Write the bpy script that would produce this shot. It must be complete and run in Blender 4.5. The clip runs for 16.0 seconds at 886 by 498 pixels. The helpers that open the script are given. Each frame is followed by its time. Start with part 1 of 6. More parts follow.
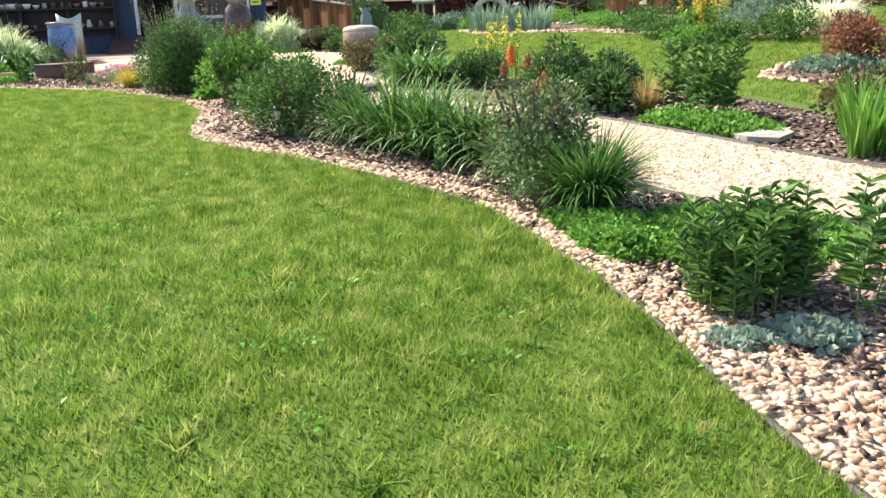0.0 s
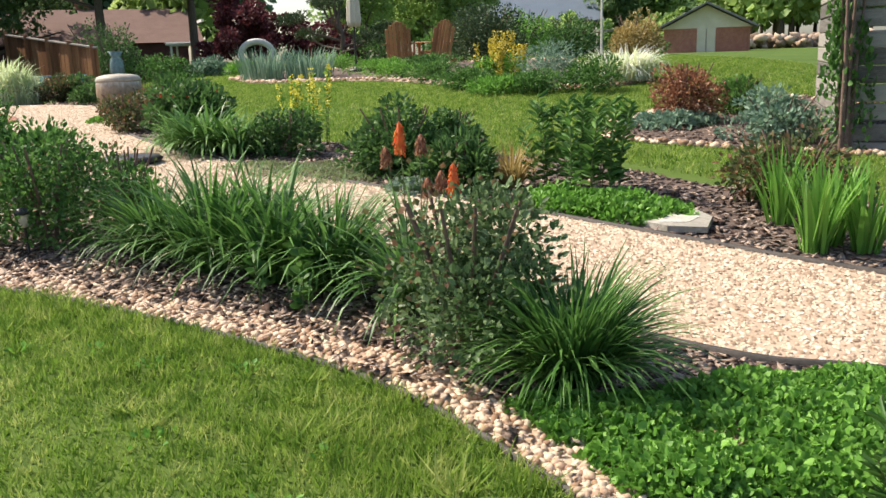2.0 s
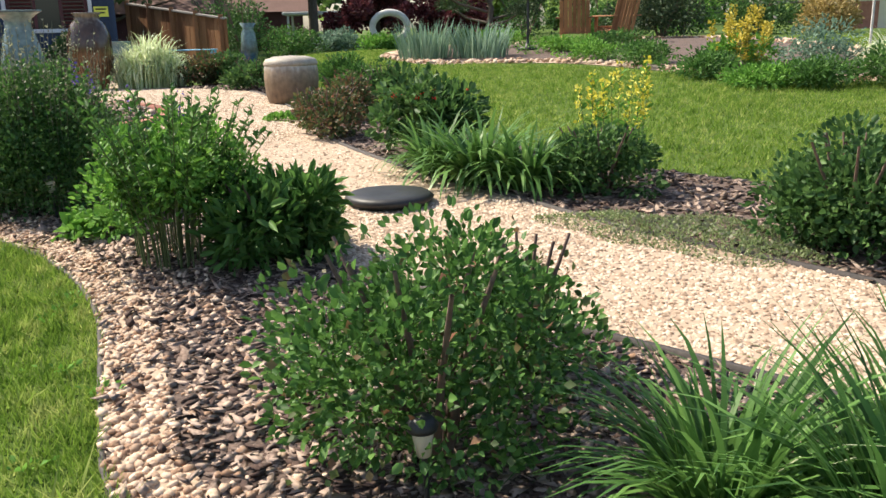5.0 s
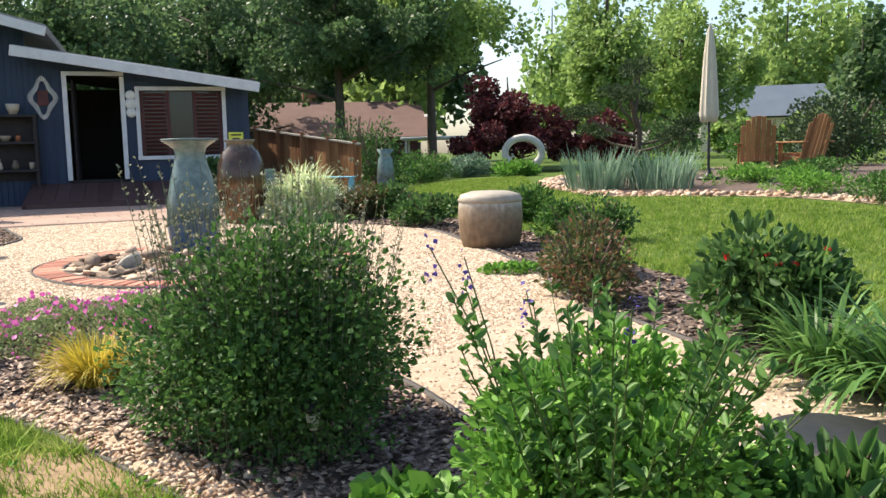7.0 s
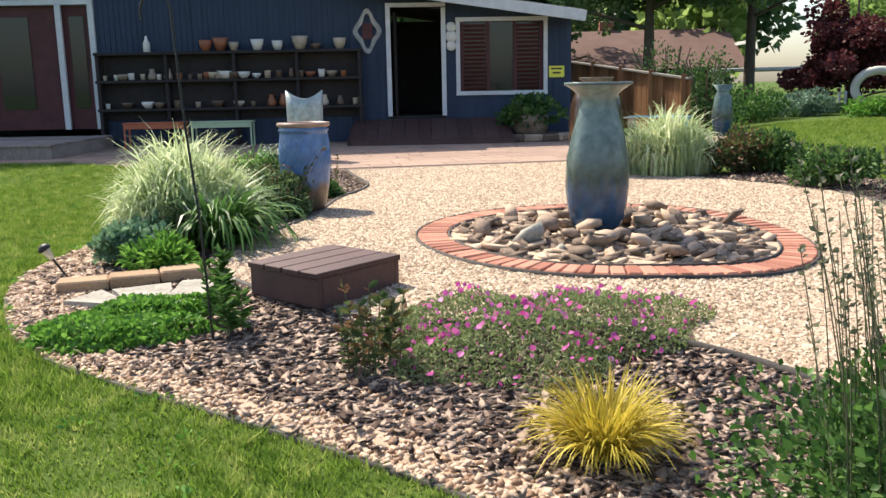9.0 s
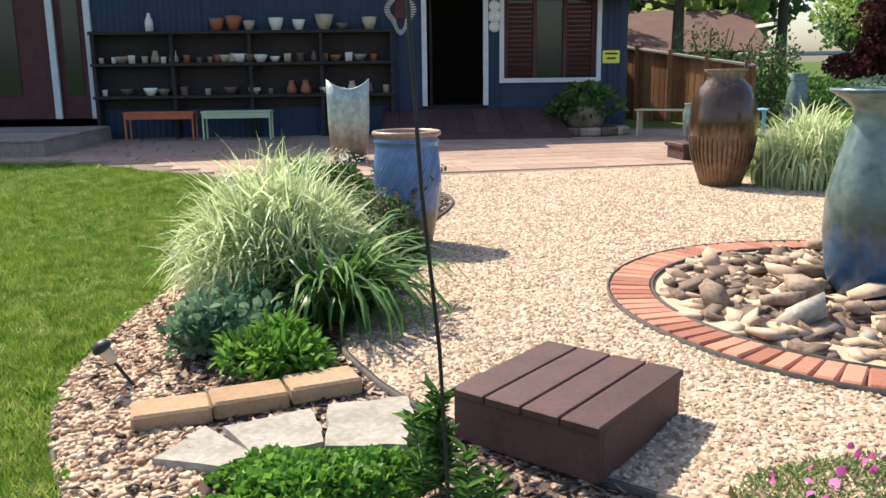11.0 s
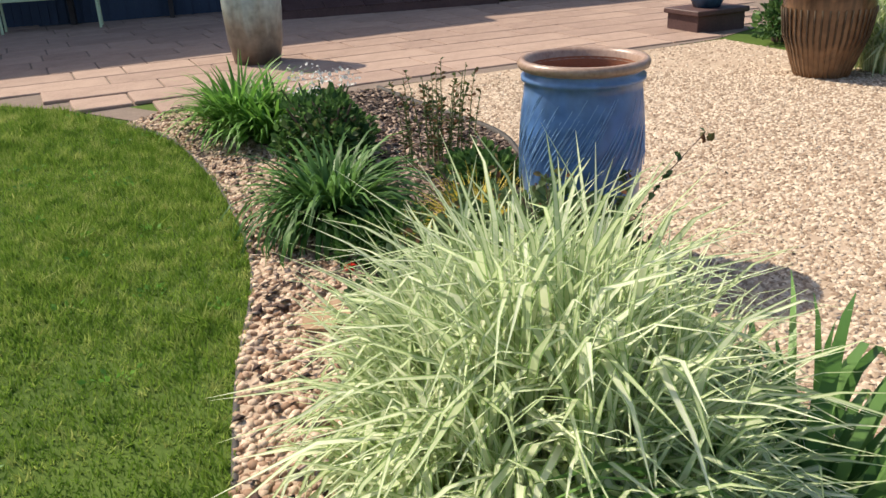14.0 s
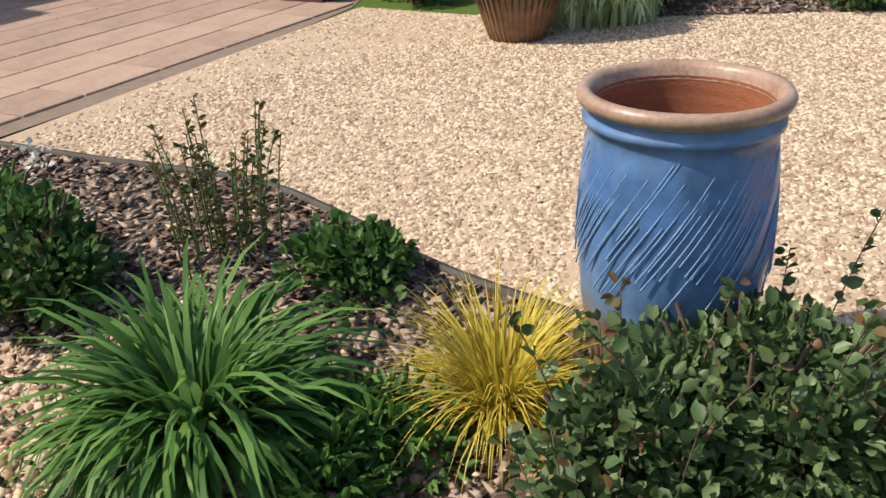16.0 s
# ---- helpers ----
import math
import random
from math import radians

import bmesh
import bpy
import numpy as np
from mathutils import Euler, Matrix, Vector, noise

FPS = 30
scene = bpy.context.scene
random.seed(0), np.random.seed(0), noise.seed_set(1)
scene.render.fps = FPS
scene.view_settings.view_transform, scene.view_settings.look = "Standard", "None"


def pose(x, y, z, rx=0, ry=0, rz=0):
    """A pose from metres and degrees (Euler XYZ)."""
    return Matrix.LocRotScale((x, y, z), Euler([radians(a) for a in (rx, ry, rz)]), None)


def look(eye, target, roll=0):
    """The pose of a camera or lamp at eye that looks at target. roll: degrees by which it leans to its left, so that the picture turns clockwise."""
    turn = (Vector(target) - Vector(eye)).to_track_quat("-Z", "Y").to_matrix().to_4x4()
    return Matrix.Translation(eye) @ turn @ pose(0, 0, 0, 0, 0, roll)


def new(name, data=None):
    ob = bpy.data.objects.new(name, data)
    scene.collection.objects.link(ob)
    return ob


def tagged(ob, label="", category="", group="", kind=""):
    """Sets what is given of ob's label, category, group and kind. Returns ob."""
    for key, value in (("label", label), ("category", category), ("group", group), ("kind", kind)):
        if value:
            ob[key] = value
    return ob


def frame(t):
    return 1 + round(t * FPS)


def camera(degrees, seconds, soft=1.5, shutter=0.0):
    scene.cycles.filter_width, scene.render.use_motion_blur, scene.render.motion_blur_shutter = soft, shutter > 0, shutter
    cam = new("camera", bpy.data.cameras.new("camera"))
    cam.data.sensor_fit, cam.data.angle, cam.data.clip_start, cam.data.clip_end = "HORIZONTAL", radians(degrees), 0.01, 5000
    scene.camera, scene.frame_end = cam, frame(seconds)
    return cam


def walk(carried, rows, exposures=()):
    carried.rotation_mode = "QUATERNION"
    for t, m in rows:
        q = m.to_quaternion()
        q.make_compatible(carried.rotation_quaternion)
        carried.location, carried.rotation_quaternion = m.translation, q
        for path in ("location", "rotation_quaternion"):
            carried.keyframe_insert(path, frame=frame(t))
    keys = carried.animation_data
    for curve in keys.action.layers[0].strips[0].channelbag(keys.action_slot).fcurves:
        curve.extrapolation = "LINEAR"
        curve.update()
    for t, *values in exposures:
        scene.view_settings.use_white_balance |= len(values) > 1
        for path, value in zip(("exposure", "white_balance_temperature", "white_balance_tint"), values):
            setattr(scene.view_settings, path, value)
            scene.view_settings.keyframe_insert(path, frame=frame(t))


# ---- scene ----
cam = camera(54.8, 16.0)
PATH = [
    (0, (0.853, 0.288, 1.085), (0.618, 2.207, 0.573), -2.3),
    (0.5, (0.682, 0.709, 1.119), (0.526, 2.651, 0.667), -2.2),
    (1, (0.567, 1.172, 1.146), (0.551, 3.13, 0.735), -2.5),
    (1.3, (0.461, 1.455, 1.157), (0.58, 3.407, 0.74), -2.4),
    (1.5, (0.395, 1.635, 1.176), (0.6, 3.577, 0.744), -2.4),
    (2, (0.25, 2.086, 1.21), (0.565, 4.011, 0.768), -1.9),
    (2.5, (0.1, 2.559, 1.243), (0.417, 4.493, 0.839), -0.7),
    (3, (-0.109, 2.995, 1.299), (0.142, 4.942, 0.914), -1.3),
    (3.5, (-0.351, 3.465, 1.326), (-0.219, 5.417, 0.915), -2.4),
    (4, (-0.619, 3.903, 1.354), (-0.48, 5.84, 0.876), -1.5),
    (4.2, (-0.731, 4.078, 1.359), (-0.609, 6.007, 0.848), -1.6),
    (6.3, (-2.125, 6.297, 1.444), (-1.963, 8.257, 1.079), -1.1),
    (6.5, (-2.236, 6.458, 1.453), (-2.1, 8.429, 1.142), -1.3),
    (6.9, (-2.505, 6.834, 1.486), (-2.527, 8.82, 1.248), -0.3),
    (7, (-2.577, 6.923, 1.49), (-2.622, 8.909, 1.264), -1.3),
    (7.5, (-2.949, 7.31, 1.511), (-3.13, 9.289, 1.284), -1.1),
    (7.6, (-3.01, 7.359, 1.523), (-3.222, 9.334, 1.288), -1.2),
    (8, (-3.232, 7.612, 1.551), (-3.62, 9.559, 1.308), -1.3),
    (8.5, (-3.609, 7.894, 1.59), (-4.201, 9.779, 1.285), -1.3),
    (8.7, (-3.742, 7.99, 1.611), (-4.382, 9.852, 1.259), -1.1),
    (10.8, (-5.489, 9.42, 1.755), (-6.06, 11.291, 1.339), -0.0),
    (11, (-5.645, 9.53, 1.777), (-6.222, 11.398, 1.357), -0.7),
    (11.2, (-5.804, 9.683, 1.771), (-6.429, 11.532, 1.338), -1.4),
    (11.5, (-6.117, 9.886, 1.795), (-6.773, 11.721, 1.347), -1.5),
    (12, (-6.554, 10.24, 1.82), (-7.168, 12.071, 1.3), -1.6),
    (12.5, (-6.939, 10.673, 1.825), (-7.533, 12.5, 1.266), -2.3),
    (13, (-7.329, 11.087, 1.847), (-7.805, 12.916, 1.194), -2.4),
    (13.5, (-7.627, 11.489, 1.868), (-7.972, 13.319, 1.138), -3.1),
    (14, (-7.936, 11.932, 1.886), (-8.045, 13.78, 1.129), -2.4),
    (14.5, (-8.228, 12.353, 1.907), (-8.1, 14.187, 1.119), -2.6),
    (15, (-8.543, 12.852, 1.889), (-8.126, 14.621, 1.056), -2.2),
    (15.5, (-8.821, 13.269, 1.92), (-8.12, 14.936, 1.067), -1.2),
    (16, (-9.037, 13.759, 1.885), (-8.08, 15.274, 0.997), -2.7),
]
walk(cam, [(t, look(eye, aim, roll)) for t, eye, aim, roll in PATH], [(0, 1.2), (1, 1.0), (2, 0.68), (4, 0.66), (7, 0.8), (8.5, 0.7), (11, 0.66), (12, 0.55), (13, 0.4), (14.5, 0.22), (16, 0.17)])

# ---- light ----
world = bpy.data.worlds.new("world"); scene.world = world; world.use_nodes = True
wn = world.node_tree.nodes; sky = wn.new("ShaderNodeTexSky"); sky.sky_type = "NISHITA"; sky.sun_disc = False
sky.sun_elevation = radians(49); sky.sun_rotation = radians(-59); sky.air_density = 1.0; sky.dust_density = 2.0
wn["Background"].inputs[1].default_value = 0.15
world.node_tree.links.new(sky.outputs[0], wn["Background"].inputs[0])
sun = bpy.data.lights.new("sun", "SUN"); sun.energy = 5.0; sun.angle = radians(0.6); sun.color = (1.0, 0.9, 0.74)
sun_ob = new("sun", sun); sun_ob.matrix_world = look((0, 0, 20), (0.86 * 7.4, -0.51 * 7.4, 20 - 8.5))

rng = np.random.default_rng(7)


# ---- materials ----
def nodes_of(name):
    m = bpy.data.materials.new(name); m.use_nodes = True
    return m, m.node_tree.nodes, m.node_tree.links, m.node_tree.nodes["Principled BSDF"]


def ramp_of(ns, stops):
    r = ns.new("ShaderNodeValToRGB")
    while len(r.color_ramp.elements) < len(stops):
        r.color_ramp.elements.new(0.5)
    for e, (p, c) in zip(r.color_ramp.elements, stops):
        e.position, e.color = p, (*c, 1)
    return r


def surface(name, c1, c2, scale=8.0, rough=0.8, bump=0.3, detail=6, fine=60.0, metal=0.0, piece=0.0, dist=0.01, spec=0.4, stretch=(1, 1, 1)):
    """A mottled surface: two noises, bump, and a tint of its own for each piece."""
    m, ns, ln, p = nodes_of(name)
    tc = ns.new("ShaderNodeTexCoord"); mp = ns.new("ShaderNodeMapping"); mp.inputs["Scale"].default_value = stretch
    ln.new(tc.outputs["Object"], mp.inputs[0])
    a = ns.new("ShaderNodeTexNoise"); a.inputs["Scale"].default_value = scale; a.inputs["Detail"].default_value = detail
    b = ns.new("ShaderNodeTexNoise"); b.inputs["Scale"].default_value = fine; b.inputs["Detail"].default_value = 3
    ln.new(mp.outputs[0], a.inputs[0]); ln.new(mp.outputs[0], b.inputs[0])
    mix = ns.new("ShaderNodeMath"); mix.operation = "MULTIPLY_ADD"; mix.inputs[1].default_value = 0.5
    half = ns.new("ShaderNodeMath"); half.operation = "MULTIPLY"; half.inputs[1].default_value = 0.5
    ln.new(b.outputs[0], half.inputs[0]); ln.new(a.outputs[0], mix.inputs[0]); ln.new(half.outputs[0], mix.inputs[2])
    src = mix.outputs[0]
    if piece:
        g = ns.new("ShaderNodeNewGeometry"); oi = ns.new("ShaderNodeObjectInfo")
        s = ns.new("ShaderNodeMath"); s.operation = "ADD"; ln.new(g.outputs["Random Per Island"], s.inputs[0]); ln.new(oi.outputs["Random"], s.inputs[1])
        fr = ns.new("ShaderNodeMath"); fr.operation = "FRACT"; ln.new(s.outputs[0], fr.inputs[0])
        k = ns.new("ShaderNodeMath"); k.operation = "MULTIPLY_ADD"; k.inputs[1].default_value = piece; ln.new(fr.outputs[0], k.inputs[0])
        o = ns.new("ShaderNodeMath"); o.operation = "SUBTRACT"; o.inputs[1].default_value = piece / 2; ln.new(src, o.inputs[0]); ln.new(o.outputs[0], k.inputs[2]); src = k.outputs[0]
    r = ramp_of(ns, [(0.3, c1), (0.7, c2)])
    ln.new(src, r.inputs[0]); ln.new(r.outputs[0], p.inputs["Base Color"])
    bp = ns.new("ShaderNodeBump"); bp.inputs["Strength"].default_value = bump; bp.inputs["Distance"].default_value = dist
    ln.new(mix.outputs[0], bp.inputs["Height"]); ln.new(bp.outputs[0], p.inputs["Normal"])
    p.inputs["Roughness"].default_value = rough; p.inputs["Metallic"].default_value = metal; p.inputs["Specular IOR Level"].default_value = spec
    return m


def leafy(name, dark, mid, light, rough=0.5, through_light=0.35, patch=0.0, spec=0.25):
    """Foliage: each leaf has a tint of its own, and some light passes through."""
    m, ns, ln, p = nodes_of(name)
    g = ns.new("ShaderNodeNewGeometry"); src = g.outputs["Random Per Island"]
    if patch:
        tc = ns.new("ShaderNodeTexCoord"); a = ns.new("ShaderNodeTexNoise"); a.inputs["Scale"].default_value = patch; a.inputs["Detail"].default_value = 5
        ln.new(tc.outputs["Object"], a.inputs[0])
        k = ns.new("ShaderNodeMath"); k.operation = "MULTIPLY_ADD"; k.inputs[1].default_value = 0.45; ln.new(src, k.inputs[0])
        q = ns.new("ShaderNodeMath"); q.operation = "MULTIPLY_ADD"; q.inputs[1].default_value = 2.0; q.inputs[2].default_value = -0.72; ln.new(a.outputs[0], q.inputs[0])
        ln.new(q.outputs[0], k.inputs[2]); src = k.outputs[0]
    r = ramp_of(ns, [(0.0, dark), (0.5, mid), (1.0, light)])
    ln.new(src, r.inputs[0]); ln.new(r.outputs[0], p.inputs["Base Color"])
    p.inputs["Roughness"].default_value = rough; p.inputs["Specular IOR Level"].default_value = spec
    t = ns.new("ShaderNodeBsdfTranslucent"); ln.new(r.outputs[0], t.inputs[0])
    mx = ns.new("ShaderNodeMixShader"); mx.inputs[0].default_value = through_light
    ln.new(p.outputs[0], mx.inputs[1]); ln.new(t.outputs[0], mx.inputs[2]); ln.new(mx.outputs[0], ns["Material Output"].inputs[0])
    return m


def glaze(name, stops, rough=0.25, streak=7.0):
    """Stoneware glaze that changes with height over the pot (z 0 to 1) and runs in drips."""
    m, ns, ln, p = nodes_of(name)
    tc = ns.new("ShaderNodeTexCoord"); sep = ns.new("ShaderNodeSeparateXYZ"); ln.new(tc.outputs["Generated"], sep.inputs[0])
    mp = ns.new("ShaderNodeMapping"); mp.inputs["Scale"].default_value = (streak, streak, 0.7); ln.new(tc.outputs["Object"], mp.inputs[0])
    a = ns.new("ShaderNodeTexNoise"); a.inputs["Scale"].default_value = 2.2; a.inputs["Detail"].default_value = 7; ln.new(mp.outputs[0], a.inputs[0])
    k = ns.new("ShaderNodeMath"); k.operation = "MULTIPLY_ADD"; k.inputs[1].default_value = 0.34; ln.new(a.outputs[0], k.inputs[0])
    o = ns.new("ShaderNodeMath"); o.operation = "SUBTRACT"; o.inputs[1].default_value = 0.17; ln.new(sep.outputs[2], o.inputs[0]); ln.new(o.outputs[0], k.inputs[2])
    r = ramp_of(ns, stops); ln.new(k.outputs[0], r.inputs[0])
    b = ns.new("ShaderNodeTexNoise"); b.inputs["Scale"].default_value = 14; b.inputs["Detail"].default_value = 6; ln.new(tc.outputs["Object"], b.inputs[0])
    br = ramp_of(ns, [(0.3, (0.6, 0.6, 0.6)), (0.75, (1.15, 1.15, 1.15))]); ln.new(b.outputs[0], br.inputs[0])
    mul = ns.new("ShaderNodeMixRGB"); mul.blend_type = "MULTIPLY"; mul.inputs[0].default_value = 1.0
    ln.new(r.outputs[0], mul.inputs[1]); ln.new(br.outputs[0], mul.inputs[2]); ln.new(mul.outputs[0], p.inputs["Base Color"])
    bp = ns.new("ShaderNodeBump"); bp.inputs["Strength"].default_value = 0.35; bp.inputs["Distance"].default_value = 0.008
    ln.new(a.outputs[0], bp.inputs["Height"]); ln.new(bp.outputs[0], p.inputs["Normal"])
    p.inputs["Roughness"].default_value = rough
    return m


M = {}
M["soil"] = surface("lawn_soil", (0.05, 0.085, 0.017), (0.1, 0.15, 0.03), 1.6, 0.95, 0.5, 8, 45, spec=0.1)
M["dirt"] = surface("dry_earth", (0.2, 0.13, 0.07), (0.36, 0.25, 0.15), 9, 0.95, 0.6, 8, 60)
M["mulch_bed"] = surface("mulch_bed", (0.05, 0.033, 0.026), (0.17, 0.12, 0.095), 7, 0.95, 0.8, 8, 55, dist=0.02)
M["gravel"] = surface("gravel_bed", (0.34, 0.245, 0.168), (0.5, 0.385, 0.28), 6, 0.95, 0.5, 8, 70, dist=0.01)
M["stone"] = surface("pea_gravel", (0.28, 0.195, 0.13), (0.62, 0.5, 0.375), 20, 0.85, 0.2, 3, 90, piece=0.9)
M["pebble"] = surface("river_pebble", (0.27, 0.16, 0.095), (0.62, 0.47, 0.34), 18, 0.75, 0.2, 3, 70, piece=0.75)
M["chip"] = surface("bark_chip", (0.07, 0.042, 0.032), (0.36, 0.27, 0.215), 20, 0.95, 0.4, 4, 80, piece=1.0)
M["edging"] = surface("edging", (0.03, 0.027, 0.025), (0.09, 0.075, 0.065), 9, 0.7, 0.2)
M["paving"] = surface("paving", (0.27, 0.18, 0.14), (0.4, 0.28, 0.215), 5, 0.85, 0.35, 8, 50, piece=0.25)
M["joint"] = surface("joint", (0.16, 0.12, 0.095), (0.24, 0.18, 0.14), 12, 0.95, 0.3)
M["brick"] = surface("red_brick", (0.3, 0.12, 0.08), (0.5, 0.23, 0.155), 9, 0.9, 0.4, 6, 70, piece=0.6)
M["slate"] = surface("field_stone", (0.15, 0.105, 0.075), (0.5, 0.37, 0.265), 7, 0.85, 0.5, 6, 40, piece=0.95)
M["flag"] = surface("flagstone", (0.25, 0.23, 0.19), (0.47, 0.44, 0.38), 5, 0.85, 0.6, 7, 40, piece=0.3)
M["sandblock"] = surface("tan_block", (0.29, 0.18, 0.1), (0.44, 0.3, 0.185), 6, 0.9, 0.5, 6, 50, piece=0.25)
M["blue_wall"] = surface("blue_boards", (0.018, 0.03, 0.058), (0.036, 0.058, 0.104), 3, 0.7, 0.25, 8, 40, piece=0.2, stretch=(3, 3, 0.4))
M["white_trim"] = surface("white_trim", (0.5, 0.5, 0.52), (0.72, 0.72, 0.73), 5, 0.6, 0.15)
M["maroon"] = surface("maroon_wood", (0.05, 0.014, 0.016), (0.11, 0.03, 0.032), 5, 0.6, 0.15)
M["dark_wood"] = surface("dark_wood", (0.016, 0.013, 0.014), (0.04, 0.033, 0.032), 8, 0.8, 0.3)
M["deck"] = surface("deck_boards", (0.2, 0.16, 0.14), (0.4, 0.33, 0.29), 3, 0.85, 0.4, 8, 30, piece=0.3, stretch=(6, 0.6, 2))
M["step_paint"] = surface("brown_painted_boards", (0.055, 0.026, 0.024), (0.105, 0.055, 0.05), 6, 0.62, 0.3, 7, 50, piece=0.2)
M["cedar"] = surface("cedar", (0.2, 0.085, 0.035), (0.4, 0.2, 0.09), 3, 0.75, 0.35, 7, 35, piece=0.5, stretch=(4, 4, 0.5))
M["roof"] = surface("shingle_roof", (0.085, 0.045, 0.038), (0.155, 0.09, 0.076), 2, 0.9, 0.4, 8, 25, piece=0.4)
M["grey_roof"] = surface("grey_metal_roof", (0.075, 0.1, 0.135), (0.12, 0.15, 0.19), 0.8, 0.7, 0.1)
M["shingle_grey"] = surface("grey_shingles", (0.13, 0.13, 0.13), (0.27, 0.26, 0.25), 3, 0.9, 0.4, 8, 20, piece=0.4)
M["old_wood"] = surface("weathered_wood", (0.09, 0.08, 0.07), (0.27, 0.245, 0.215), 4, 0.9, 0.6, 8, 40, piece=0.6, stretch=(0.6, 0.6, 6))
M["cream"] = surface("cream_boards", (0.55, 0.48, 0.34), (0.7, 0.63, 0.48), 3, 0.7, 0.2)
M["black"] = surface("black_metal", (0.012, 0.012, 0.012), (0.03, 0.03, 0.03), 20, 0.5, 0.1)
M["canvas"] = surface("canvas", (0.45, 0.4, 0.32), (0.62, 0.56, 0.46), 10, 0.9, 0.3, stretch=(4, 4, 0.5))
M["concrete"] = surface("grey_stone", (0.42, 0.4, 0.36), (0.62, 0.6, 0.56), 8, 0.85, 0.4)
M["drum_top"] = surface("drum_top", (0.27, 0.23, 0.175), (0.44, 0.39, 0.32), 8, 0.6, 0.4)
M["bark"] = surface("bark", (0.05, 0.038, 0.028), (0.14, 0.11, 0.085), 8, 0.95, 0.8, 8, 40, stretch=(3, 3, 0.6))
M["stem"] = surface("stem", (0.06, 0.09, 0.025), (0.13, 0.17, 0.06), 12, 0.7, 0.1)
M["twig"] = surface("twig", (0.09, 0.055, 0.045), (0.2, 0.13, 0.1), 12, 0.8, 0.1)
M["orange_paint"] = surface("orange_paint", (0.42, 0.11, 0.05), (0.52, 0.16, 0.08), 8, 0.6, 0.1)
M["green_paint"] = surface("pale_green_paint", (0.4, 0.5, 0.32), (0.5, 0.6, 0.4), 8, 0.6, 0.1)
M["blue_paint"] = surface("light_blue_paint", (0.15, 0.42, 0.55), (0.22, 0.5, 0.62), 8, 0.6, 0.1)
M["tan_paint"] = surface("tan_paint", (0.42, 0.36, 0.24), (0.52, 0.46, 0.32), 8, 0.6, 0.1)
M["yellow_sign"] = surface("yellow_sign", (0.72, 0.7, 0.08), (0.82, 0.8, 0.12), 8, 0.5, 0.05)
M["white_clay"] = surface("white_clay", (0.6, 0.58, 0.54), (0.78, 0.76, 0.72), 8, 0.5, 0.1, piece=0.3)
M["clay"] = surface("glazed_clay", (0.12, 0.08, 0.055), (0.5, 0.42, 0.32), 4, 0.4, 0.2, piece=0.9)
M["terracotta"] = surface("terracotta_inside", (0.22, 0.075, 0.035), (0.36, 0.14, 0.075), 5, 0.45, 0.3, stretch=(1, 1, 8))
M["rim"] = surface("pot_rim", (0.24, 0.145, 0.1), (0.43, 0.3, 0.23), 12, 0.35, 0.25)
M["blue_glaze"] = glaze("blue_glaze", [(0.0, (0.16, 0.1, 0.06)), (0.32, (0.19, 0.13, 0.09)), (0.42, (0.12, 0.22, 0.42)), (0.8, (0.08, 0.18, 0.42)), (1.0, (0.14, 0.24, 0.45))], 0.28, 5)
M["blue_line"] = surface("blue_carving", (0.13, 0.25, 0.46), (0.26, 0.4, 0.62), 12, 0.3, 0.1)
M["urn_glaze"] = glaze("urn_glaze", [(0.0, (0.04, 0.09, 0.17)), (0.25, (0.05, 0.11, 0.2)), (0.38, (0.1, 0.125, 0.11)), (0.6, (0.14, 0.205, 0.195)), (1.0, (0.2, 0.28, 0.27))], 0.22, 9)
M["jar_glaze"] = glaze("jar_glaze", [(0.0, (0.24, 0.13, 0.065)), (0.42, (0.19, 0.1, 0.05)), (0.55, (0.055, 0.032, 0.02)), (0.85, (0.07, 0.045, 0.03)), (1.0, (0.2, 0.16, 0.11))], 0.15, 10)
M["white_glaze"] = glaze("pale_glaze", [(0.0, (0.14, 0.09, 0.06)), (0.3, (0.26, 0.22, 0.16)), (0.45, (0.42, 0.45, 0.38)), (0.7, (0.38, 0.5, 0.52)), (1.0, (0.5, 0.55, 0.54))], 0.3, 6)
M["drum_glaze"] = glaze("drum_glaze", [(0.0, (0.16, 0.1, 0.06)), (0.55, (0.22, 0.15, 0.09)), (0.85, (0.32, 0.25, 0.18)), (1.0, (0.55, 0.52, 0.46))], 0.5, 6)
mg, ns_, ln_, pg = nodes_of("window_glass"); pg.inputs["Base Color"].default_value = (0.02, 0.025, 0.022, 1); pg.inputs["Roughness"].default_value = 0.04; M["glass"] = mg
mg, ns_, ln_, pg = nodes_of("lamp_lens"); pg.inputs["Base Color"].default_value = (0.75, 0.72, 0.6, 1); pg.inputs["Roughness"].default_value = 0.25; pg.inputs["Transmission Weight"].default_value = 0.3; M["lens"] = mg
M["lawn"] = leafy("lawn_blades", (0.07, 0.14, 0.02), (0.185, 0.295, 0.042), (0.43, 0.46, 0.15), 0.6, 0.45, 8.0, 0.06)
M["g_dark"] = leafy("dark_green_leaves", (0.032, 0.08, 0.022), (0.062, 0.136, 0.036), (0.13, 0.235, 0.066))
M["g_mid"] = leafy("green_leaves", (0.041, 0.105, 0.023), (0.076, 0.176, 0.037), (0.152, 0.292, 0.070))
M["g_bright"] = leafy("bright_leaves", (0.081, 0.196, 0.029), (0.138, 0.310, 0.046), (0.230, 0.436, 0.081))
M["g_blue"] = leafy("blue_green_leaves", (0.1, 0.18, 0.12), (0.17, 0.27, 0.185), (0.28, 0.39, 0.28))
